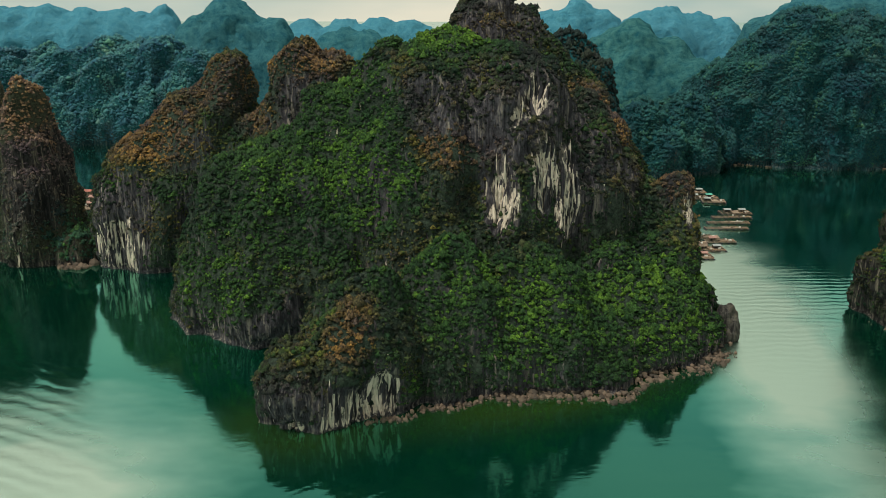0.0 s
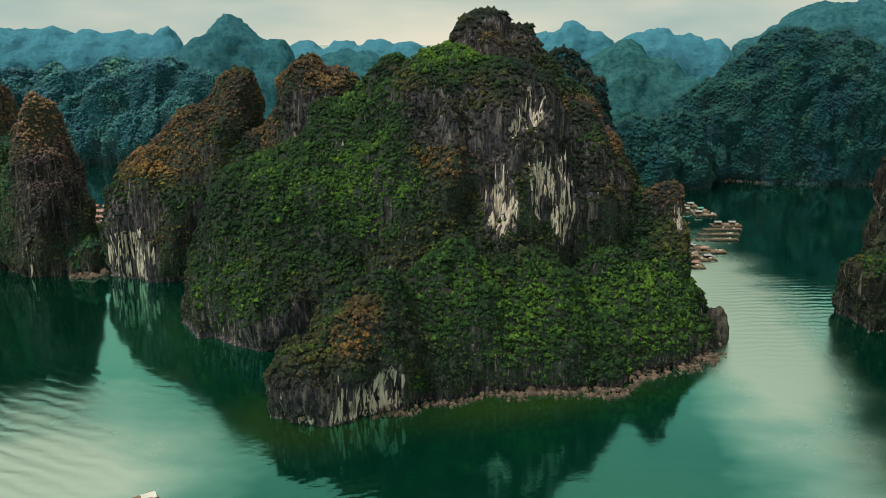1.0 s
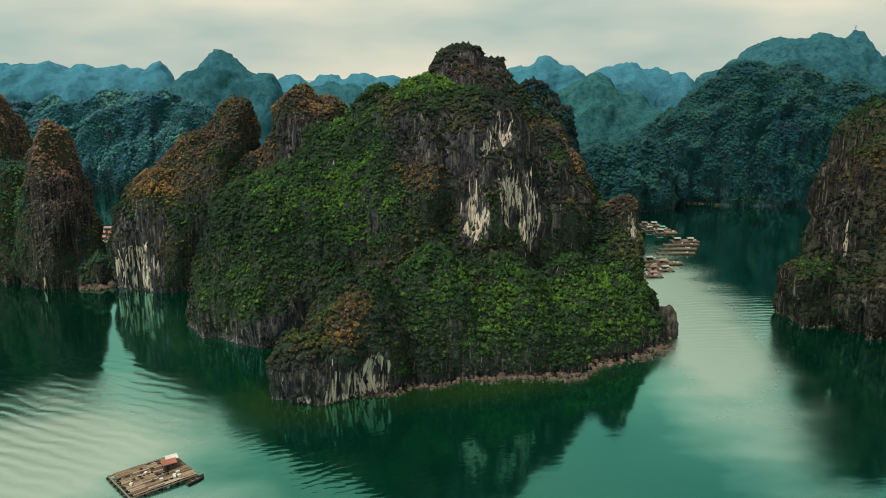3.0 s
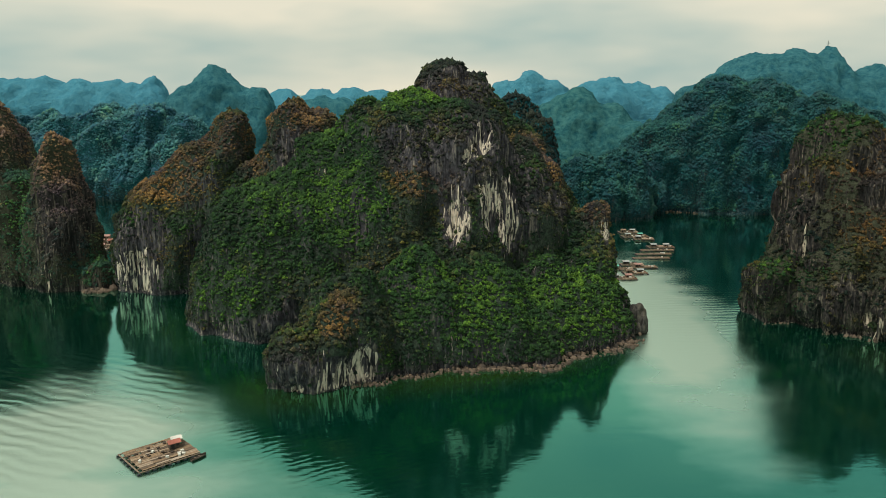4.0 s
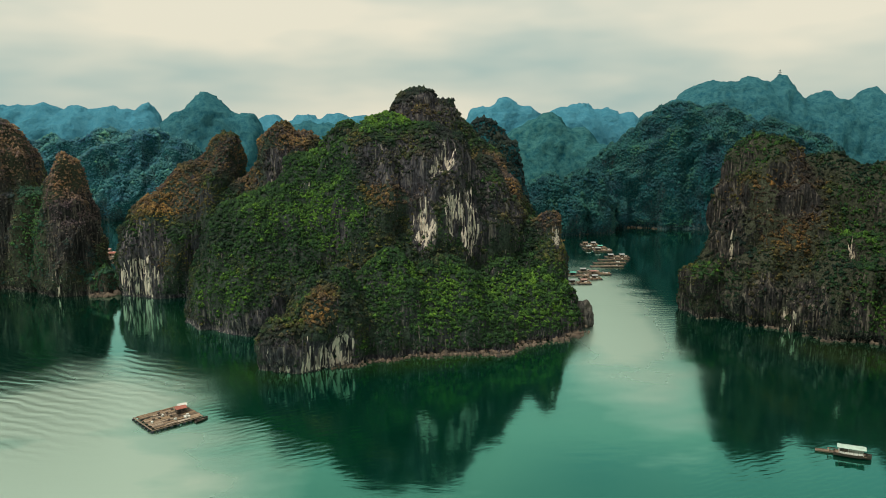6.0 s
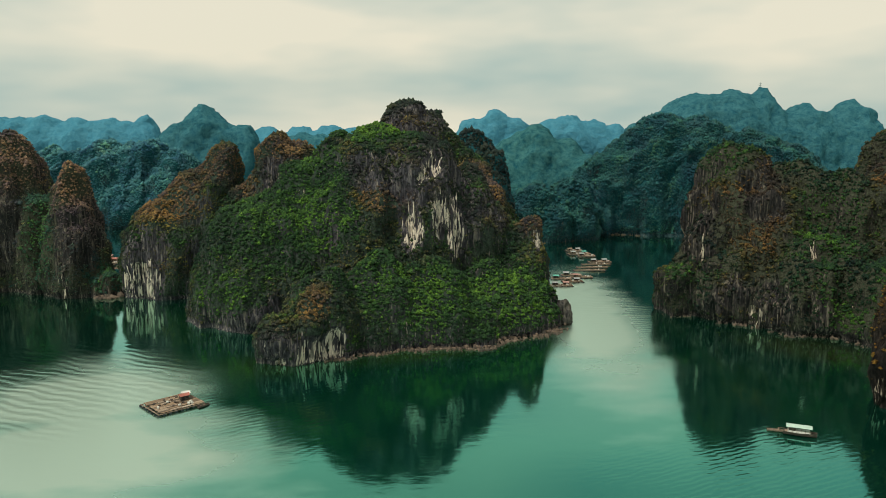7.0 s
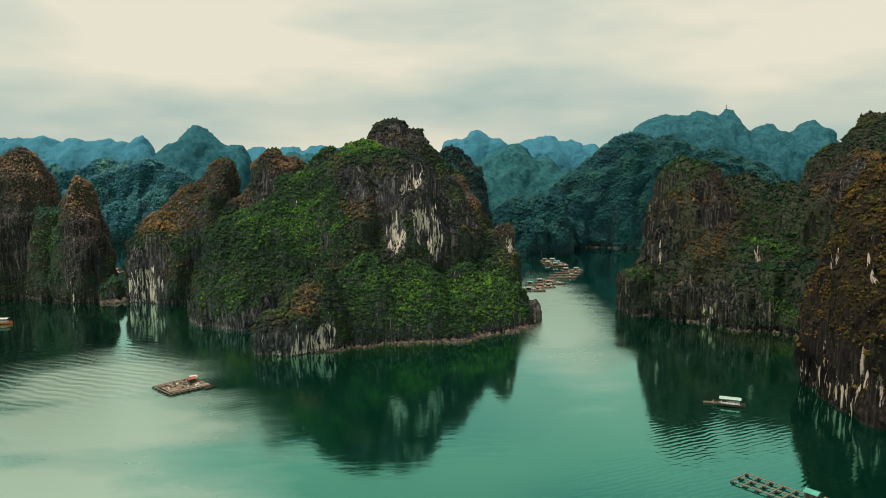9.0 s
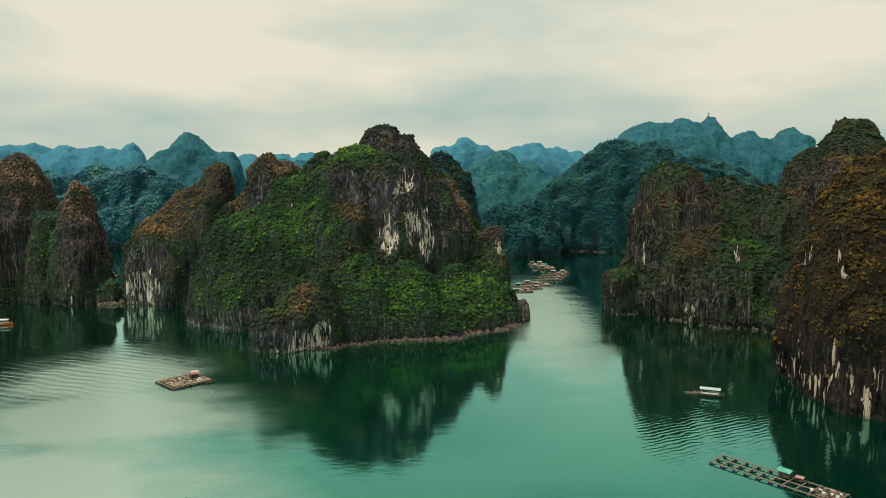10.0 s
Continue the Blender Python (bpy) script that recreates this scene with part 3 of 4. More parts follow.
main_island = karst("karst_island", (("peak", M_PEAK), ("back_peak", M_BACK), ("shoulder", M_EAST), ("talus_slope", M_TALUS), ("front_spur", M_SPUR),
                                     ("green_slope", M_SLOPE), ("small_peak", M_HILL2), ("leaning_peak", M_WEST)),
                    1.5, 1.1, ROCK, "steep grey limestone island with pale cliff scars", MAIN_SCARS, 1, crags=MAIN_CRAG)
forest("forest", main_island, 54000, 0.72, LEAF, "dense green and rusty bushes covering the limestone island", MAIN_DRY, MAIN_SCARS, MAIN_LUSH, seed=1, dry_bias=0.06, bald=0.6, crags=MAIN_CRAG)

flutes(main_island, ROCK, 5600, MAIN_SCARS, 51, crags=MAIN_CRAG)

# ---------- islands beside it ----------
L_A = (
    tower(-175.8, 362.0, 14.9, 20.0, 68.4, 1.9, 1.6),
    tower(-172.4, 358.0, 15.4, 19.0, 50.4, 2, 1.7),
    tower(-156.4, 352.0, 9.9, 10.0, 10.9, 2, 1.8),
)
L_B = (
    tower(-214.5, 378.0, 24.8, 24.0, 79.5, 3, 1.8),
    tower(-192.2, 368.0, 17.0, 18.0, 51.1, 2.2, 1.7),
)
L_C = (
    tower(-232.7, 368.0, 21.2, 24.0, 69.1, 3, 1.8),
    tower(-270.7, 378.0, 27.9, 30.0, 75.7, 3, 1.9),
)
LEFT_SCARS = (
    (-211.1, 345.0, 8.4, 1.7, 12, 5.2),
    (-171.2, 342.0, 7.3, 1.1, 10, 3.4),
)
LEFT_CRAG = ((-167.8, 348.0, 31.1, 9.5, 28, 15.6), (-208.7, 356.0, 36.0, 9.7, 30, 19.4), (-240.0, 360.0, 35.7, 9.8, 30, 19.6))
left_island = karst("karst_island", (("tower", L_A), ("twin_tower", L_B), ("shoulder", L_C)), 1.6, 1.1, ROCK_BROWN, "dark limestone towers rising from the water", LEFT_SCARS, 2, crags=LEFT_CRAG)
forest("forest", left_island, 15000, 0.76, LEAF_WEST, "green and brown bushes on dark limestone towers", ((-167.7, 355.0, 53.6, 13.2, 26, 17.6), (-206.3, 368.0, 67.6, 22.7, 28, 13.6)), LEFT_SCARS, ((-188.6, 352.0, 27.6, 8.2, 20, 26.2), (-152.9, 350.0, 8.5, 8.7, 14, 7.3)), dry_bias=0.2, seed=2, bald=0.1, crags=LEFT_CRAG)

flutes(left_island, ROCK_BROWN, 2600, LEFT_SCARS, 52, pale_share=0.25, crags=LEFT_CRAG)

R_PEAK = (
    tower(152.9, 330.0, 19.4, 23.0, 77.0, 3, 1.9),
    tower(158.8, 320.0, 26.0, 26.0, 71.5, 2.4, 1.7),
    tower(166.1, 310.0, 27.4, 26.0, 60.1, 2.2, 1.7),
    tower(182.5, 322.0, 23.8, 28.0, 70.4, 2.6, 1.7),
    tower(194.9, 308.0, 25.8, 30.0, 64.4, 2.2, 1.6),
    tower(213.1, 300.0, 22.5, 28.0, 68.1, 2.4, 1.7),
    tower(227.5, 294.0, 23.3, 32.0, 81.8, 2.6, 1.6),
)
R_BACK = (
    tower(263.7, 345.0, 35.1, 34.0, 101.1, 2.8, 1.7),
    tower(240.6, 340.0, 23.2, 28.0, 87.8, 2.4, 1.7),
)
R_KNOB = (
    tower(121.5, 308.0, 9.2, 11.0, 23.4, 4, 2),
    tower(133.1, 312.0, 13.0, 14.0, 35.0, 2.4, 1.8),
)
R_SLOPE = (
    tower(157.2, 304.0, 31.3, 24.0, 38.6, 2.2, 1.7),
    tower(177.6, 286.0, 29.9, 28.0, 37.6, 2.2, 1.7),
    tower(194.4, 270.0, 23.4, 28.0, 28.5, 2, 1.6),
)
RIGHT_SCARS = (
    (132.0, 300.0, 29.1, 0.6, 10, 3.4),
    (169.6, 280.0, 31.5, 1.3, 10, 2.7),
    (147.5, 282.0, 6.2, 2.1, 10, 2.7),
)
RIGHT_CRAG = ((133.2, 318.0, 43.3, 7.4, 26, 23.5), (215.7, 285.0, 62.5, 10.8, 30, 16.2), (159.4, 300.0, 56.4, 11.3, 24, 14.1), (149.7, 285.0, 12.7, 21.7, 24, 8.1))
right_island = karst("karst_island", (("peak", R_PEAK), ("back_peak", R_BACK), ("knob", R_KNOB), ("slope", R_SLOPE)), 1.6, 1.45, ROCK_BROWN, "broad limestone island with overgrown flanks", RIGHT_SCARS, 3, crags=RIGHT_CRAG)
forest("forest", right_island, 25000, 0.76, LEAF_SHADED, "brown and green scrub over the broad island", ((221.1, 280.0, 68.2, 18.7, 34, 16.0), (154.9, 295.0, 51.0, 20.8, 30, 19.4)), RIGHT_SCARS, ((183.8, 255.0, 12.4, 17.5, 26, 12.5), (145.9, 322.0, 67.0, 13.4, 24, 10.4), (177.4, 280.0, 46.6, 16.0, 26, 21.4)), dry_bias=0.08, seed=3, bald=-0.4, crags=RIGHT_CRAG)

flutes(right_island, ROCK_BROWN, 3500, RIGHT_SCARS, 53)

NEAR = (
    tower(158.3, 176.0, 12.4, 17.0, 46.9, 3.2, 2),
    tower(160.4, 170.0, 15.2, 24.0, 53.2, 3, 2),
    tower(175.1, 176.0, 27.1, 34.0, 68.9, 3, 1.9),
    tower(201.8, 190.0, 38.7, 46.0, 85.3, 3.4, 2),
    tower(163.3, 150.0, 17.5, 22.0, 36.9, 3, 2),
)
NEAR_SCARS = (
    (150.1, 165.0, 10.6, 1.7, 24, 9.3),
    (154.1, 165.0, 18.5, 1.5, 24, 7.1),
    (157.8, 162.0, 15.2, 1.8, 24, 7.7),
    (146.9, 168.0, 5.8, 1.3, 20, 5.6),
    (153.9, 158.0, 0.6, 1.6, 20, 4.3),
    (156.4, 155.0, 11.2, 1.3, 20, 5.4),
    (155.0, 172.0, 43.1, 1.0, 20, 3.8),
    (153.0, 145.0, 4.7, 1.4, 20, 3.8),
)
near_cliff = karst("karst_cliff", (("cliff", NEAR),), 1.0, 1.3, ROCK_RUST, "high limestone cliff with pale streaks above the water", NEAR_SCARS, 4, "cliff", 38.0)
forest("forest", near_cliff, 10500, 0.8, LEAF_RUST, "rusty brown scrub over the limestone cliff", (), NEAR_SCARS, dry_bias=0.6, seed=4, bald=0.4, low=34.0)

flutes(near_cliff, ROCK_RUST, 2000, NEAR_SCARS, 54, 45.0, 0.34)

# ---------- hills across the bay ----------
HILL_E = (
    tower(206.2, 590.0, 75.1, 50.0, 90.9, 2.6, 1.6),
    tower(168.6, 590.0, 35.5, 45.0, 70.8, 2.4, 1.7),
    tower(141.4, 585.0, 24.8, 38.0, 56.0, 2.4, 1.7),
    tower(262.7, 595.0, 46.3, 50.0, 76.7, 2.6, 1.8),
    tower(294.3, 590.0, 37.5, 45.0, 66.6, 2.6, 1.8),
)
HILL_E2 = (
    tower(114.0, 540.0, 18.3, 20.0, 46.9, 2.6, 1.9),
    tower(85.7, 535.0, 15.9, 20.0, 41.7, 2.6, 1.9),
    tower(99.6, 530.0, 15.0, 18.0, 27.5, 2.6, 1.9),
)
HILL_N = (
    tower(36.1, 450.0, 16.5, 28.0, 79.6, 2.4, 1.7),
    tower(45.2, 446.0, 13.2, 26.0, 70.2, 2.2, 1.7),
)
HILL_W = (
    tower(-265.7, 640.0, 33.9, 40.0, 67.5, 2.6, 1.8),
    tower(-236.9, 645.0, 28.3, 40.0, 71.3, 2.6, 1.8),
    tower(-205.6, 635.0, 23.3, 36.0, 61.6, 2.6, 1.8),
    tower(-304.2, 640.0, 38.5, 40.0, 62.3, 2.6, 1.8),
    tower(-342.6, 640.0, 36.2, 40.0, 59.6, 2.6, 1.8),
    tower(-390.0, 645.0, 45.6, 45.0, 63.0, 2.6, 1.8),
    tower(-245.1, 622.0, 26.4, 28.0, 42.2, 2.4, 1.8),
    tower(-290.9, 620.0, 32.9, 28.0, 34.6, 2.4, 1.8),
    tower(-245.7, 606.0, 3.4, 6.0, 16.5, 3, 2),
)
shores = []
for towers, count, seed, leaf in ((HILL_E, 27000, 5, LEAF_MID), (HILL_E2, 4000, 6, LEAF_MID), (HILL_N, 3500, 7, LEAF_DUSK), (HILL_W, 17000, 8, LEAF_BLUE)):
    hill = karst("karst_hill", (("slope", towers),), 3.2, 2.0, ROCK_MID, "wooded limestone hill across the bay, cool haze tint in its colour", (), seed, "hill")
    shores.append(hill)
    forest("forest", hill, int(count * 1.45), 0.95, leaf, "woods covering a hill across the bay, in cool haze-tinted greens", seed=seed, bald=-0.8, shape=far_clump)

FAR_W = (
    tower(-199.6, 700.0, 52.0, 40.0, 102.6, 1.7, 1.4),
    tower(-226.0, 700.0, 29.7, 36.0, 83.2, 2.2, 1.6),
    tower(-174.9, 700.0, 29.7, 36.0, 83.1, 2.2, 1.6),
    tower(-159.5, 690.0, 15.6, 30.0, 84.2, 2.8, 1.9),
    tower(-108.0, 690.0, 36.6, 30.0, 76.2, 2.8, 1.9),
    tower(-88.9, 690.0, 22.0, 30.0, 74.3, 2.8, 1.9),
)
FAR_N = (
    tower(102.2, 670.0, 37.9, 40.0, 83.3, 2.4, 1.7),
    tower(128.3, 670.0, 28.4, 40.0, 71.9, 2.4, 1.8),
    tower(147.8, 650.0, 23.0, 36.0, 56.7, 2.6, 1.8),
    tower(79.3, 670.0, 23.7, 36.0, 71.9, 2.6, 1.8),
)
FAR_E = (
    tower(255.3, 700.0, 47.0, 45.0, 110.4, 3.4, 1.8),
    tower(286.4, 700.0, 44.5, 45.0, 112.3, 3.4, 1.8),
    tower(316.7, 700.0, 20.8, 36.0, 117.4, 1.8, 1.5),
    tower(315.4, 700.0, 42.1, 42.0, 110.8, 2.6, 1.7),
    tower(225.0, 700.0, 29.7, 40.0, 94.9, 2.4, 1.8),
    tower(203.9, 700.0, 24.7, 38.0, 83.0, 2.4, 1.8),
    tower(359.8, 700.0, 39.6, 45.0, 101.0, 2.4, 1.8),
    tower(338.6, 695.0, 29.5, 40.0, 94.8, 2.4, 1.8),
    tower(402.8, 700.0, 39.6, 45.0, 104.2, 2.4, 1.8),
    tower(453.8, 700.0, 44.5, 45.0, 82.9, 2.4, 1.8),
)
MIST = (
    tower(76.3, 790.0, 25.1, 36.0, 99.9, 3, 1.9),
    tower(98.4, 790.0, 25.1, 36.0, 89.2, 3, 1.9),
    tower(149.5, 800.0, 42.4, 36.0, 90.2, 5, 2),
    tower(205.3, 800.0, 19.8, 34.0, 82.6, 3, 1.9),
    tower(183.0, 800.0, 25.5, 34.0, 84.8, 3, 1.9),
    tower(52.6, 800.0, 25.5, 34.0, 89.2, 3, 1.9),
)
MIST_W = (
    tower(-418.8, 780.0, 41.4, 36.0, 91.5, 3.5, 1.9),
    tower(-386.2, 785.0, 38.8, 36.0, 91.0, 3.5, 1.9),
    tower(-348.8, 780.0, 33.1, 36.0, 88.8, 3.5, 1.9),
    tower(-321.7, 780.0, 30.3, 36.0, 89.3, 3.5, 1.9),
    tower(-280.3, 780.0, 22.1, 34.0, 92.5, 2.4, 1.7),
    tower(-297.6, 780.0, 27.6, 34.0, 86.1, 3, 1.9),
    tower(-467.3, 780.0, 49.6, 36.0, 93.1, 3.5, 1.9),
    tower(-160.5, 810.0, 34.4, 34.0, 78.2, 3.5, 1.9),
    tower(-129.5, 810.0, 34.4, 34.0, 79.3, 3.5, 1.9),
    tower(-95.7, 810.0, 34.4, 34.0, 80.4, 3.5, 1.9),
    tower(-64.8, 810.0, 34.4, 34.0, 78.2, 3.5, 1.9),
)
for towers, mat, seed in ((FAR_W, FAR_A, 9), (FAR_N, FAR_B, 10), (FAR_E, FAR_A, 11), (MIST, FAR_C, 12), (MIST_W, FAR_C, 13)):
    karst("distant_hill", (("ridge", towers),), 4.0, 1.15, mat, "distant wooded karst hill, haze blue put into its colour", (), seed, "hill")


# ---------- rocks at the waterline ----------
STONE, nt, b = material("beach_stone")
shade = ramp(nt, node(nt, "NewGeometry").outputs["Random Per Island"], (0.0, (0.05, 0.042, 0.035)), (0.6, (0.12, 0.088, 0.065)), (1.0, (0.17, 0.125, 0.092)))
nt.links.new(shade, b.inputs["Base Color"])
b.inputs["Roughness"].default_value = 0.9
BOULDER = rock_material("boulder_rock", (0.03, 0.03, 0.032), (0.12, 0.115, 0.105), (0.45, 0.4, 0.33), (0.045, 0.06, 0.024))


def stone_shape(rng, rough=0.25, cuts=1):
    bm = bmesh.new()
    bmesh.ops.create_icosphere(bm, subdivisions=cuts, radius=1)
    v = np.array([p.co[:] for p in bm.verts])
    v *= (1 + rough * rng.normal(size=(len(v), 1))) * rng.uniform(0.6, 1.2, 3)
    f = np.array([[p.index for p in q.verts] for q in bm.faces])
    bm.free()
    return v, f


def stones(name, line, count, size, spread, label, seed):
    """Loose stones strewn along a line on the shore."""
    rng = np.random.default_rng(seed)
    kinds = [stone_shape(rng) for _ in range(8)]
    pts = np.array(line, float)
    verts, tris, base = [], [], 0
    for _ in range(count):
        u = rng.uniform(0, len(pts) - 1)
        i = int(u)
        p = pts[i] + (pts[min(i + 1, len(pts) - 1)] - pts[i]) * (u - i)
        off = rng.normal() * spread - 0.4
        s = size * (0.25 + 1.2 * rng.random() ** 2.2)
        v, f = kinds[rng.integers(8)]
        verts.append(v * s + (p[0] + rng.normal() * 0.6, p[1] + off, 0.1 + max(off + 0.4, 0) * 0.35 + s * 0.1))
        tris.append(f + base)
        base += len(v)
    me = raw_mesh(name, np.concatenate(verts), np.concatenate(tris))
    me.materials.append(STONE)
    return tagged(new(name, me), label, "stones", kind="stuff")


def shoreline(island, x0, x1, steps, y_most=1e9):
    """The foot of an island where it meets the water, on the side of the open bay."""
    base = island[0]
    co = np.concatenate([vertex_data(o.data)[0] for o in base.children]) + np.array(base.location)
    co = co[(np.abs(co[:, 2] - 0.3) < 1.2) & (co[:, 1] < y_most)]
    line = []
    for k in range(steps):
        x = x0 + (x1 - x0) * k / (steps - 1)
        near = co[np.abs(co[:, 0] - x) < 2.5]
        if len(near):
            line.append((x, near[:, 1].min()))
    return line


stones("beach_stones", shoreline(main_island, 0, 66, 30, 298), 760, 0.66, 1.5, "rust-brown stones along the island's shore", 1)
stones("beach_stones", shoreline(main_island, -30, 0, 12, 298), 240, 0.6, 0.6, "dark stones under the island's cliffs", 5)
stones("beach_stones", shoreline(left_island, -158, -146, 10), 70, 1.2, 1.0, "rust-brown stones at the foot of the towers", 2)
stones("beach_stones", shoreline(right_island, 140, 182, 16), 110, 0.65, 0.7, "brown stones along the cove's shore", 3)


stones("shore_rocks", shoreline(shores[0], 110, 260, 60), 220, 0.8, 0.9, "pale rocks along the far shore", 7)
stones("shore_rocks", shoreline(shores[1], 72, 125, 24), 60, 0.7, 0.8, "pale rocks along the far shore", 8)
stones("shore_rocks", shoreline(right_island, 106, 140, 16), 30, 0.5, 0.4, "pale rocks under the broad island's cliffs", 9)


def boulder(x, y, w, h, label, seed):
    rng = np.random.default_rng(seed)
    bm = bmesh.new()
    bmesh.ops.create_icosphere(bm, subdivisions=4, radius=1)
    for v in bm.verts:
        p = np.array(v.co)
        p = np.sign(p) * np.abs(p) ** 0.75
        p[:2] *= 1 - 0.25 * p[2]
        v.co = p * (w, w * 0.8, h * 0.55) + np.array((0, 0, h * 0.42))
    me = bpy.data.meshes.new("boulder")
    bm.to_mesh(me)
    bm.free()
    co, no = vertex_data(me)
    co += no * (0.38 * w * field(co, 1.2 / w, 3, seed) + 0.18 * w * field(co * (1, 1, 0.3), 4 / w, 2, seed + 1))[:, None]
    me.vertices.foreach_set("co", np.ascontiguousarray(co, np.float32).ravel())
    set_attribute(me, "pale", np.zeros(len(co)))
    set_attribute(me, "cover", np.zeros(len(co)))
    me.polygons.foreach_set("use_smooth", np.full(len(me.polygons), True))
    me.materials.append(BOULDER)
    ob = new("boulder", me)
    ob.location = (x, y, 0)
    return tagged(ob, label, "rock")


boulder(66.6, 287.0, 3.9, 11.0, "tall grey boulder standing at the shore's end", 3)
boulder(62.6, 283.5, 2.4, 4.6, "low grey boulder on the stony shore", 4)


# ---------- rafts, huts and boats ----------
WOOD = plain("weathered_wood", (0.20, 0.15, 0.11), 0.85, 0.4, 1.5)
DARK_WOOD = plain("wet_wood", (0.06, 0.045, 0.035), 0.7, 0.4, 1.5)
PLANK, nt, b = material("odd_planks")
tone = ramp(nt, node(nt, "ObjectInfo").outputs["Random"], (0.0, (0.10, 0.075, 0.055)), (0.35, (0.20, 0.145, 0.10)), (0.7, (0.30, 0.21, 0.13)), (1.0, (0.42, 0.36, 0.30)))
grain = ramp(nt, noise_tex(nt, 1.3, 6, (0.4, 3, 1)).outputs["Fac"], (0.3, (0.55, 0.55, 0.55)), (0.7, (1.25, 1.2, 1.15)))
nt.links.new(blend(nt, 1.0, tone, grain, "MULTIPLY"), b.inputs["Base Color"])
b.inputs["Roughness"].default_value = 0.88
DRUM = plain("dark_float_drum", (0.03, 0.035, 0.045), 0.5, 0.3, 2)
RED = plain("red_roof_sheet", (0.34, 0.11, 0.08), 0.5, 0.25, 1.2)
TEAL = plain("teal_tarpaulin", (0.08, 0.36, 0.28), 0.6, 0.25, 1.2)
WHITE = plain("pale_painted_board", (0.62, 0.62, 0.57), 0.6, 0.15, 1.2)
GREY = plain("grey_roof_sheet", (0.30, 0.33, 0.33), 0.5, 0.2, 1.2)
PINK = plain("faded_red_sheet", (0.36, 0.2, 0.17), 0.6, 0.25, 1.2)
ORANGE = plain("orange_paint", (0.55, 0.14, 0.04), 0.5, 0.2, 1.2)
PALE_TEAL = plain("pale_teal_sheet", (0.42, 0.55, 0.48), 0.55, 0.15, 1.2)
# near-black colour standing for the shade inside an opening
DARK = plain("opening_shade_panel", (0.015, 0.015, 0.017), 0.8, 0.2, 1.2)


def part(name, bm, mat, parent, label=""):
    me = bpy.data.meshes.new(name)
    bm.to_mesh(me)
    bm.free()
    me.materials.append(mat)
    ob = new(name, me)
    ob.parent = parent
    if label:
        tagged(ob, label)
    return ob


def again(ob, x, y, z, turn=0.0):
    """The same part at another place on its thing."""
    o = ob.copy()
    scene.collection.objects.link(o)
    o.location, o.rotation_euler = (x, y, z), (0, 0, turn)
    return o


def box(sx, sy, sz, x=0.0, y=0.0, z=0.0, bevel=0.03):
    bm = bmesh.new()
    bmesh.ops.create_cube(bm, size=1)
    bmesh.ops.scale(bm, vec=(sx, sy, sz), verts=bm.verts)
    bmesh.ops.bevel(bm, geom=bm.edges[:], offset=min(bevel, sx / 3, sy / 3, sz / 3), segments=1, affect="EDGES")
    bmesh.ops.translate(bm, vec=(x, y, z), verts=bm.verts)
    return bm


def drum_shape():
    bm = bmesh.new()
    bmesh.ops.create_cone(bm, cap_ends=True, segments=10, radius1=0.27, radius2=0.27, depth=0.9, matrix=Matrix.Rotation(math.pi / 2, 4, "Y"))
    bmesh.ops.bevel(bm, geom=[e for e in bm.edges if e.calc_face_angle(0) > 1], offset=0.05, segments=1, affect="EDGES")
    return bm


def roof_shape(w, d, rise, over=0.3):
    """A shallow gable of sheet with thickness."""
    bm = bmesh.new()
    hw, hd, t = w / 2 + over, d / 2 + over, 0.08
    section = [(-hd, 0), (0, rise), (hd, 0), (hd, -t), (0, rise - t), (-hd, -t)]
    ends = [[bm.verts.new((x, y, z)) for y, z in section] for x in (-hw, hw)]
    for i in range(6):
        bm.faces.new((ends[0][i], ends[0][(i + 1) % 6], ends[1][(i + 1) % 6], ends[1][i]))
    bm.faces.new(ends[0][::-1])
    bm.faces.new(ends[1])
    bmesh.ops.recalc_face_normals(bm, faces=bm.faces)
    return bm


def hut(parent, x, y, z, w, d, h, wall, roof, turn=0.0):
    """A small cabin on a raft: walls, door, window and gable roof."""
    body = part("hut", box(w, d, h, 0, 0, h / 2), wall, parent, "small wooden cabin")
    body.location, body.rotation_euler = (x, y, z), (0, 0, radians(turn))
    part("roof", roof_shape(w, d, 0.28 * d), roof, body).location = (0, 0, h)
    # solid dark panels stand in for the shade of door and window openings
    part("door", box(0.75, 0.06, h * 0.75, -w * 0.2, -d / 2 - 0.01, h * 0.38), DARK, body)
    part("window", box(0.6, 0.06, 0.5, w * 0.25, -d / 2 - 0.01, h * 0.6), DARK, body)
    part("gable", box(w * 0.96, d * 0.5, 0.2 * d, 0, 0, h + 0.06 * d), wall, body)
    return body


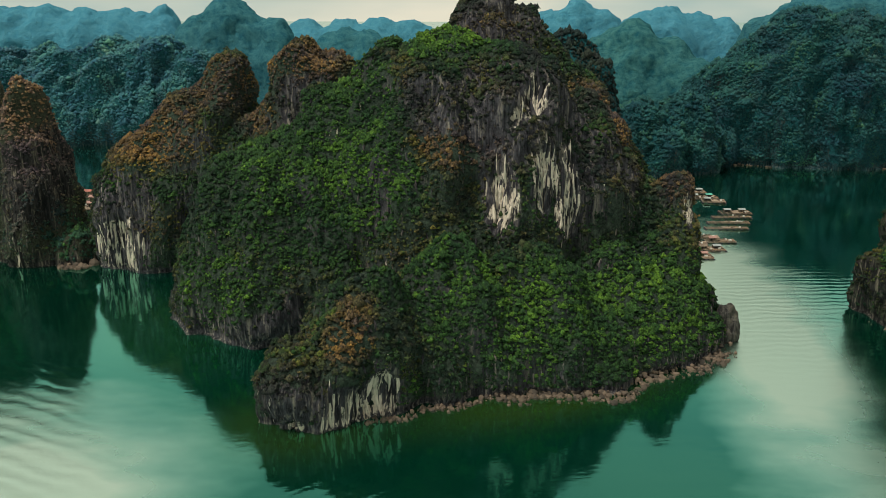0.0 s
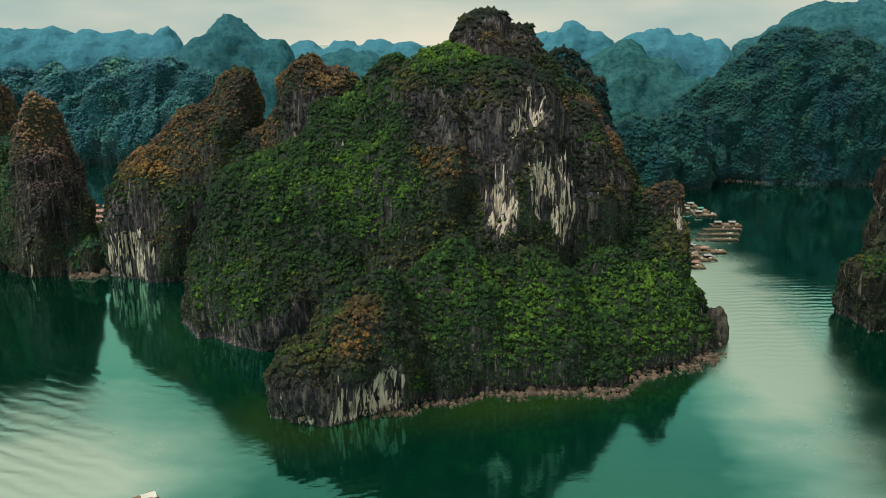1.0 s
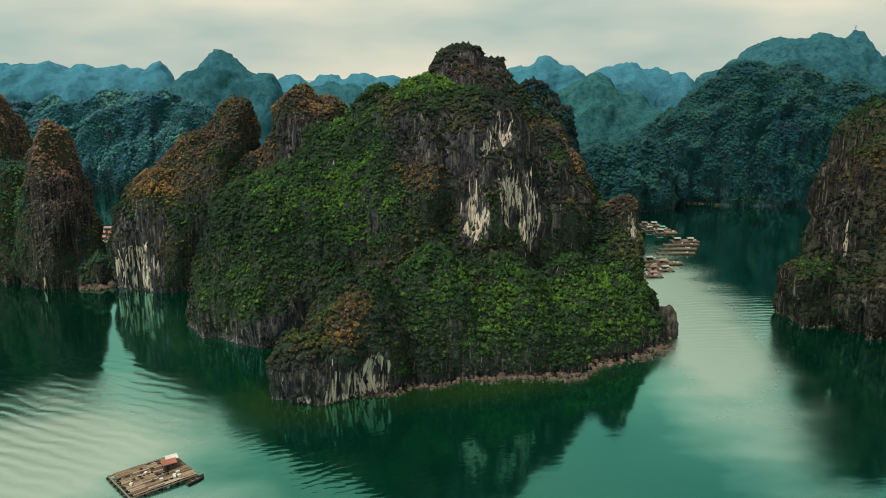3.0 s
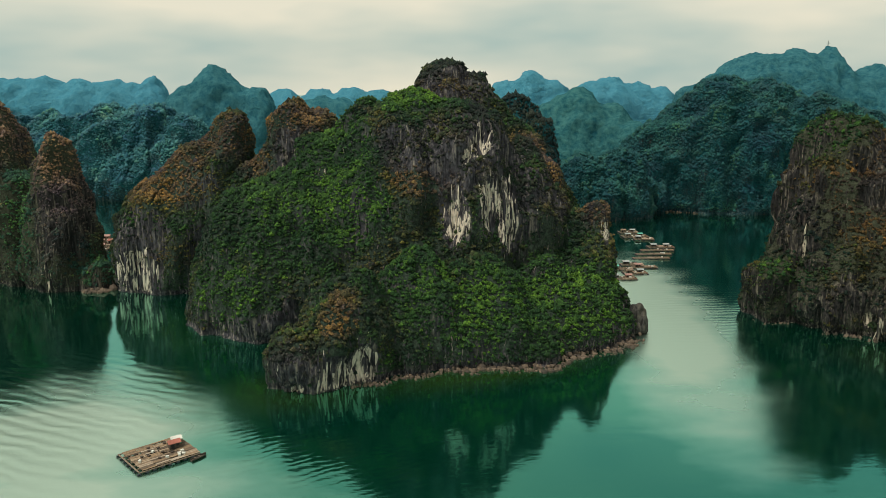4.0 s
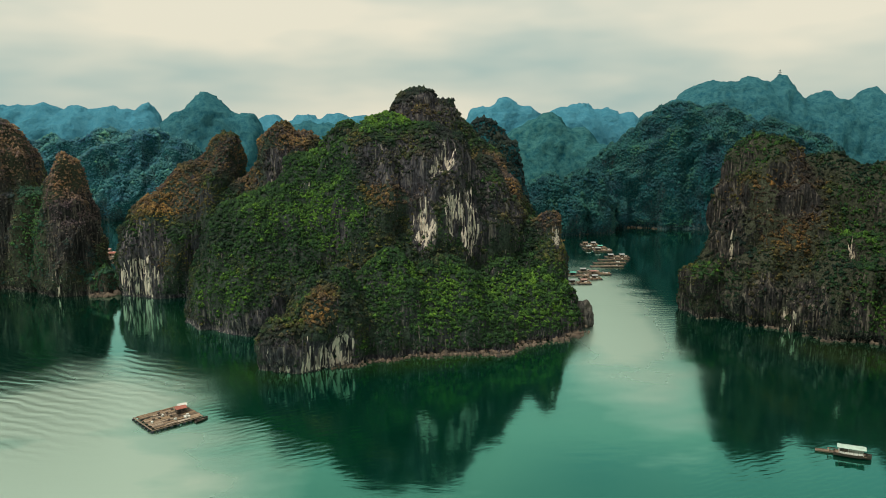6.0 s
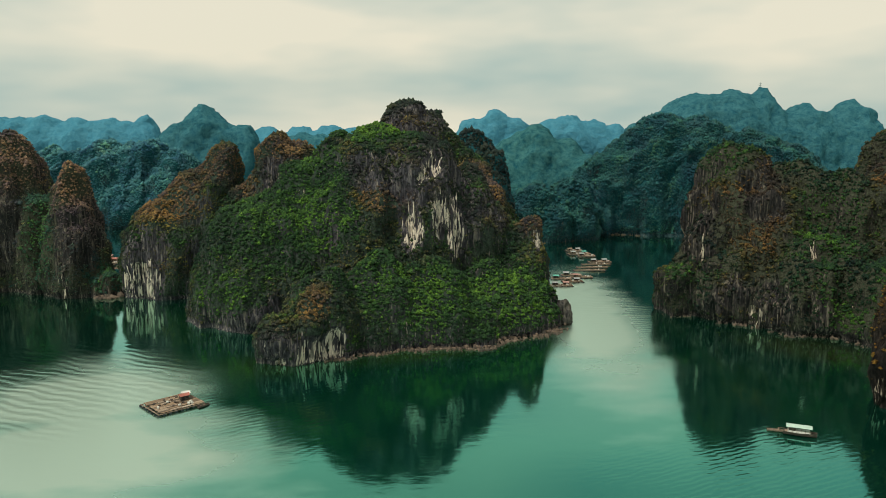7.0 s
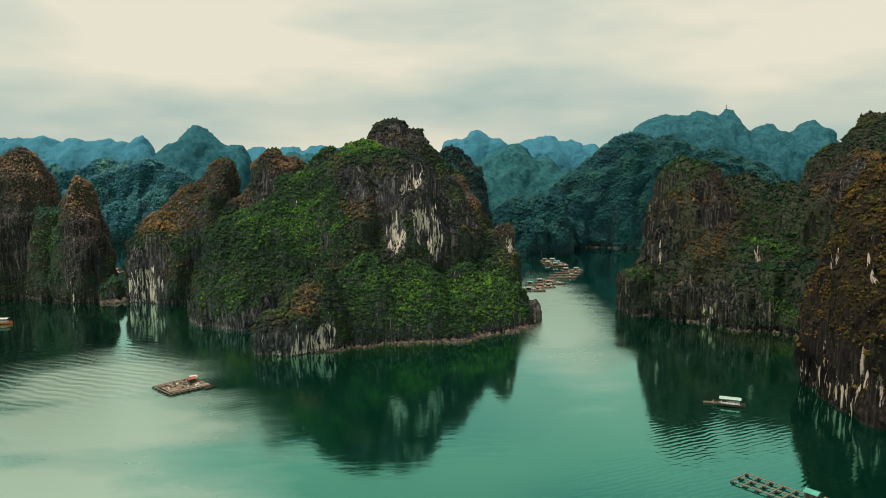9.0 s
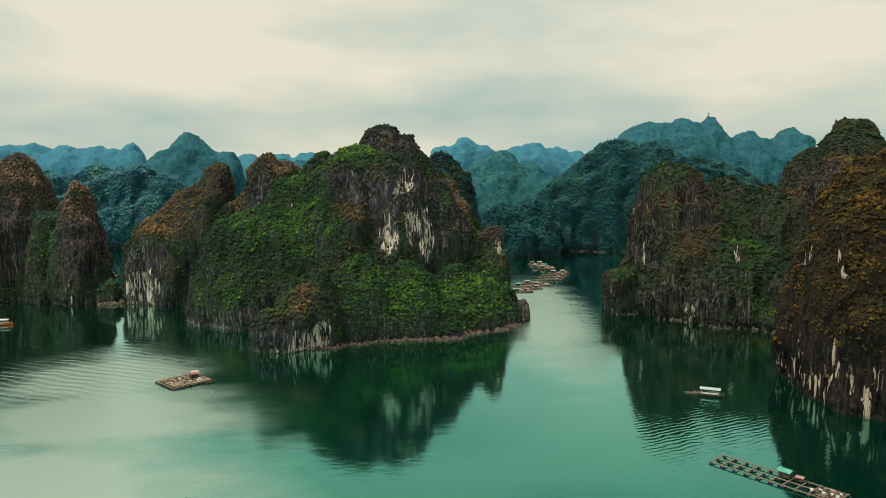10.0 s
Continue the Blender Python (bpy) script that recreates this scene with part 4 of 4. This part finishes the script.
def raft(x, y, turn, w, d, nx, ny, label, planked=0.0, group="", huts=()):
    """A fish-farm raft: beams in both directions on float drums, part of it decked with planks."""
    base = tagged(new("fish_raft"), label, "raft", group)
    base.matrix_world = pose(x, y, 0, 0, 0, turn)
    along = part("beam", box(w, 0.34, 0.22), WOOD, base)
    across = part("cross_beam", box(0.34, d, 0.2), WOOD, base)
    drum = part("float_drum", drum_shape(), DRUM, base)
    xs = [-w / 2 + w * i / nx for i in range(nx + 1)]
    ys = [-d / 2 + d * j / ny for j in range(ny + 1)]
    for j, v in enumerate(ys):
        if j:
            again(along, 0, v, 0.52)
        else:
            along.location = (0, v, 0.52)
    for i, u in enumerate(xs):
        if i:
            again(across, u, 0, 0.72)
        else:
            across.location = (u, 0, 0.72)
    first = True
    for u in xs:
        for v in ys:
            if first:
                drum.location, first = (u, v, 0.18), False
            else:
                again(drum, u, v, 0.18)
    if planked:
        rng = random.Random(int(x * 10))
        length, fields = w * planked, max(1, round(w * planked / 3.2))
        span, rows = length / fields, int(d / 0.62)
        plank = None
        for f in range(fields):
            for k in range(rows):
                if plank and rng.random() < 0.1:
                    continue
                at = (w / 2 - span * (f + 0.5) + rng.uniform(-0.2, 0.2), -d / 2 + 0.31 + 0.62 * k, 0.86 + rng.uniform(-0.02, 0.04))
                if plank:
                    again(plank, *at, rng.uniform(-0.03, 0.03))
                else:
                    plank = part("plank", box(span * 1.03, 0.54, 0.07), PLANK, base)
                    plank.location = at
    rng = random.Random(int(x * 7 + y))
    crate = part("crate", box(0.8, 0.6, 0.5, 0, 0, 0.25), WHITE, base)
    crate.location = (w * 0.3, -d * 0.25, 0.9)
    basket = part("basket", box(0.7, 0.7, 0.35, 0, 0, 0.18, 0.1), DARK_WOOD, base)
    basket.location = (w * 0.2, d * 0.3, 0.9)
    for _ in range(int(w * d / 10)):
        again(rng.choice((crate, basket, basket)), w * (0.5 - max(planked, 0.15) * rng.random()) - 0.5, d * rng.uniform(-0.42, 0.42), 0.9, rng.uniform(0, 3))
    for hx, hy, hw, hd, hh, wall, roof, ht in huts:
        hut(base, hx, hy, 0.9, hw, hd, hh, wall, roof, ht)
    return base


def hull_shape(length, beam, depth, thick=0.08):
    """A wooden boat's shell with raised bow and a floor."""
    bm = bmesh.new()
    rings, n = [], 14
    for i in range(n + 1):
        s = i / n
        wid = beam / 2 * (max(0.05, 1 - ((s - 0.5) / 0.5) ** 2.4) if s > 0.5 else 0.75 + 0.25 * math.sin(math.pi * s))
        sheer = depth * (1 + 0.45 * max(0, s - 0.55) ** 1.5 * 3 + 0.1 * max(0, 0.3 - s))
        x = (s - 0.5) * length
        outer = [(x, -wid, sheer), (x, -wid * 0.85, depth * 0.35), (x, -wid * 0.3, -0.1), (x, wid * 0.3, -0.1), (x, wid * 0.85, depth * 0.35), (x, wid, sheer)]
        k = max(0.3, 1 - thick / max(wid, 0.1))
        inner = [(x, wid * k, sheer), (x, wid * k * 0.85, depth * 0.4), (x, -wid * k * 0.85, depth * 0.4), (x, -wid * k, sheer)]
        rings.append([bm.verts.new(p) for p in outer + inner])
    m = len(rings[0])
    for a, c in zip(rings, rings[1:]):
        for i in range(m):
            bm.faces.new((a[i], a[(i + 1) % m], c[(i + 1) % m], c[i]))
    bm.faces.new(rings[0][::-1])
    bm.faces.new(rings[-1])
    bmesh.ops.recalc_face_normals(bm, faces=bm.faces)
    return bm


def dinghy(x, y, turn, length, label, paint=WOOD):
    base = tagged(new("dinghy"), label, "boat")
    base.matrix_world = pose(x, y, 0, 0, 0, turn)
    part("hull", hull_shape(length, length * 0.28, 0.5), paint, base)
    bench = part("bench", box(0.25, length * 0.25, 0.05), WOOD, base)
    bench.location = (-length * 0.2, 0, 0.42)
    again(bench, length * 0.08, 0, 0.42)
    return base


def houseboat(x, y, turn, length, label, roof_mat, hull_mat):
    base = tagged(new("houseboat"), label, "boat")
    base.matrix_world = pose(x, y, 0, 0, 0, turn)
    beam = length * 0.34
    part("hull", hull_shape(length, beam, 1.0), hull_mat, base)
    part("deck", box(length * 0.8, beam * 0.8, 0.08, -length * 0.05, 0, 0.85), WOOD, base)
    cl, cw, ch = length * 0.66, beam * 0.76, 1.75
    cab = part("cabin", box(cl, cw, 0.55, 0, 0, 0.28), WHITE, base, "low white boards")
    cab.location = (-length * 0.04, 0, 0.88)
    part("bulkhead", box(cl * 0.3, cw * 0.9, ch - 0.1, -cl * 0.3, 0, (ch - 0.1) / 2), DARK_WOOD, cab)
    for side in (-1, 1):
        for k in range(6):
            part("post", box(0.09, 0.09, ch, -cl * 0.47 + cl * 0.188 * k, side * (cw / 2 - 0.03), ch / 2), WOOD, cab)
    bm = bmesh.new()
    bmesh.ops.create_grid(bm, x_segments=12, y_segments=8, size=0.5)
    bmesh.ops.scale(bm, vec=(cl * 1.16, cw * 1.3, 1), verts=bm.verts)
    for v in bm.verts:
        v.co.z = ch + 0.32 - 0.34 * (v.co.y / (cw * 0.65)) ** 2 + 0.03 * math.sin(v.co.x * 9)
    bmesh.ops.solidify(bm, geom=bm.faces[:], thickness=0.07)
    part("roof", bm, roof_mat, cab, "pale curved roof")
    for k in range(3):
        part("stern_pole", box(length * 0.22, 0.09, 0.09, -length * 0.56, (k - 1) * beam * 0.28, 0.95 + 0.12 * k), WOOD, base)
    part("stern_board", box(0.3, beam * 0.8, 0.1, -length * 0.64, 0, 1.0), PLANK, base)
    part("rail", box(length * 0.3, 0.06, 0.06, length * 0.32, -beam * 0.3, 1.55), WOOD, base)
    for k in range(3):
        part("rail_post", box(0.06, 0.06, 0.7, length * (0.2 + 0.1 * k), -beam * 0.3, 1.2), WOOD, base)
    return base


raft(-71.5, 189.0, 43, 15, 12.5, 8, 6, "square bamboo fish raft with a red-roofed hut", 0.94, "",
     ((4.0, 0.4, 2.6, 2.0, 1.5, DARK_WOOD, RED, -8), (5.4, 2.4, 2.2, 1.9, 1.4, TEAL, WHITE, -8)))
dinghy(-61.6, 188.0, 55, 4.5, "small wooden dinghy moored at the raft", DARK_WOOD)
raft(103.0, 92.5, -53, 33, 6.8, 10, 2, "long timber fish raft with open pens and a teal hut", 0.16, "",
     ((1.5, 1.7, 3.0, 2.3, 1.5, DARK_WOOD, TEAL, 0), (5.2, 1.9, 1.5, 1.3, 0.9, WOOD, PINK, 6)))
houseboat(113.0, 161.5, -24, 8.8, "wooden houseboat with a long pale roof", PALE_TEAL, DARK_WOOD)
dinghy(107.6, 164.6, -20, 5.0, "small wooden boat tied beside the houseboat")
houseboat(-186.0, 292.5, 4, 10.0, "orange boat with a white cabin", WHITE, ORANGE)

# floating village off the large island
FARM = "floating rafts off the island"
ROOFS = (GREY, PINK, WOOD, GREY, TEAL)
for k, (px, py, w, d, t, roofs) in enumerate((
        (85.1, 447.0, 13, 8, 4, 2), (93.9, 459.4, 12, 7, 8, 2), (88.6, 469.4, 12, 7, -6, 1), (101.7, 474.2, 13, 6, 5, 1), (96.6, 481.3, 12, 6, 0, 1),
        (111.0, 499.3, 20, 4, 2, 0), (114.9, 510.9, 20, 4, 2, 0), (119.6, 522.9, 19, 4, 2, 0), (124.1, 533.4, 15, 8, 3, 2),
        (116.1, 570.7, 16, 9, 6, 2), (119.8, 560.9, 12, 8, -4, 1), (115.1, 586.0, 12, 9, 3, 2))):
    huts = [(-w * 0.25 + w * 0.45 * j, 0.3, 2.7, 1.9, 1.1, (DARK_WOOD, WOOD)[(k + j) % 2], ROOFS[(k * 2 + j) % 5 if k != 8 else 0], 0) for j in range(roofs)]
    raft(0.9 * px + 2, 365 + 0.8 * (py - 447), t, 0.9 * w, 0.72 * d, max(3, int(w / 3)), 2 if d < 6 else 3, "timber raft with cabins in the floating village" if roofs else "bare timber walkway raft in the floating village", 0.6, FARM, huts)
for k, (px, py, w, d, t) in enumerate(((-190.0, 428.0, 14, 9, 5), (-189.0, 440.0, 13, 9, -5), (-197.0, 452.0, 14, 8, 0))):
    raft(px, py, t, w, d, 4, 3, "timber raft with red-roofed cabins in the channel", 0.6, "floating rafts in the channel",
         [(-w * 0.25 + w * 0.45 * j, 0.5, 3.6, 2.8, 1.8, WOOD, (RED, PINK)[(k + j) % 2], 0) for j in range(2)])


# ---------- mast on the far summit ----------
mast = tagged(new("radio_mast"), "thin radio mast on the far summit", "mast")
mast.location = (315.9, 700.0, 112.3)
pole = bmesh.new()
bmesh.ops.create_cone(pole, cap_ends=True, segments=8, radius1=0.6, radius2=0.3, depth=8, matrix=Matrix.Translation((0, 0, 4)))
part("pole", pole, GREY, mast)
part("cross_arm", box(3.0, 0.4, 0.4, 0, 0, 5.5), GREY, mast)
part("cross_arm", box(2.0, 0.4, 0.4, 0, 0, 7), GREY, mast)
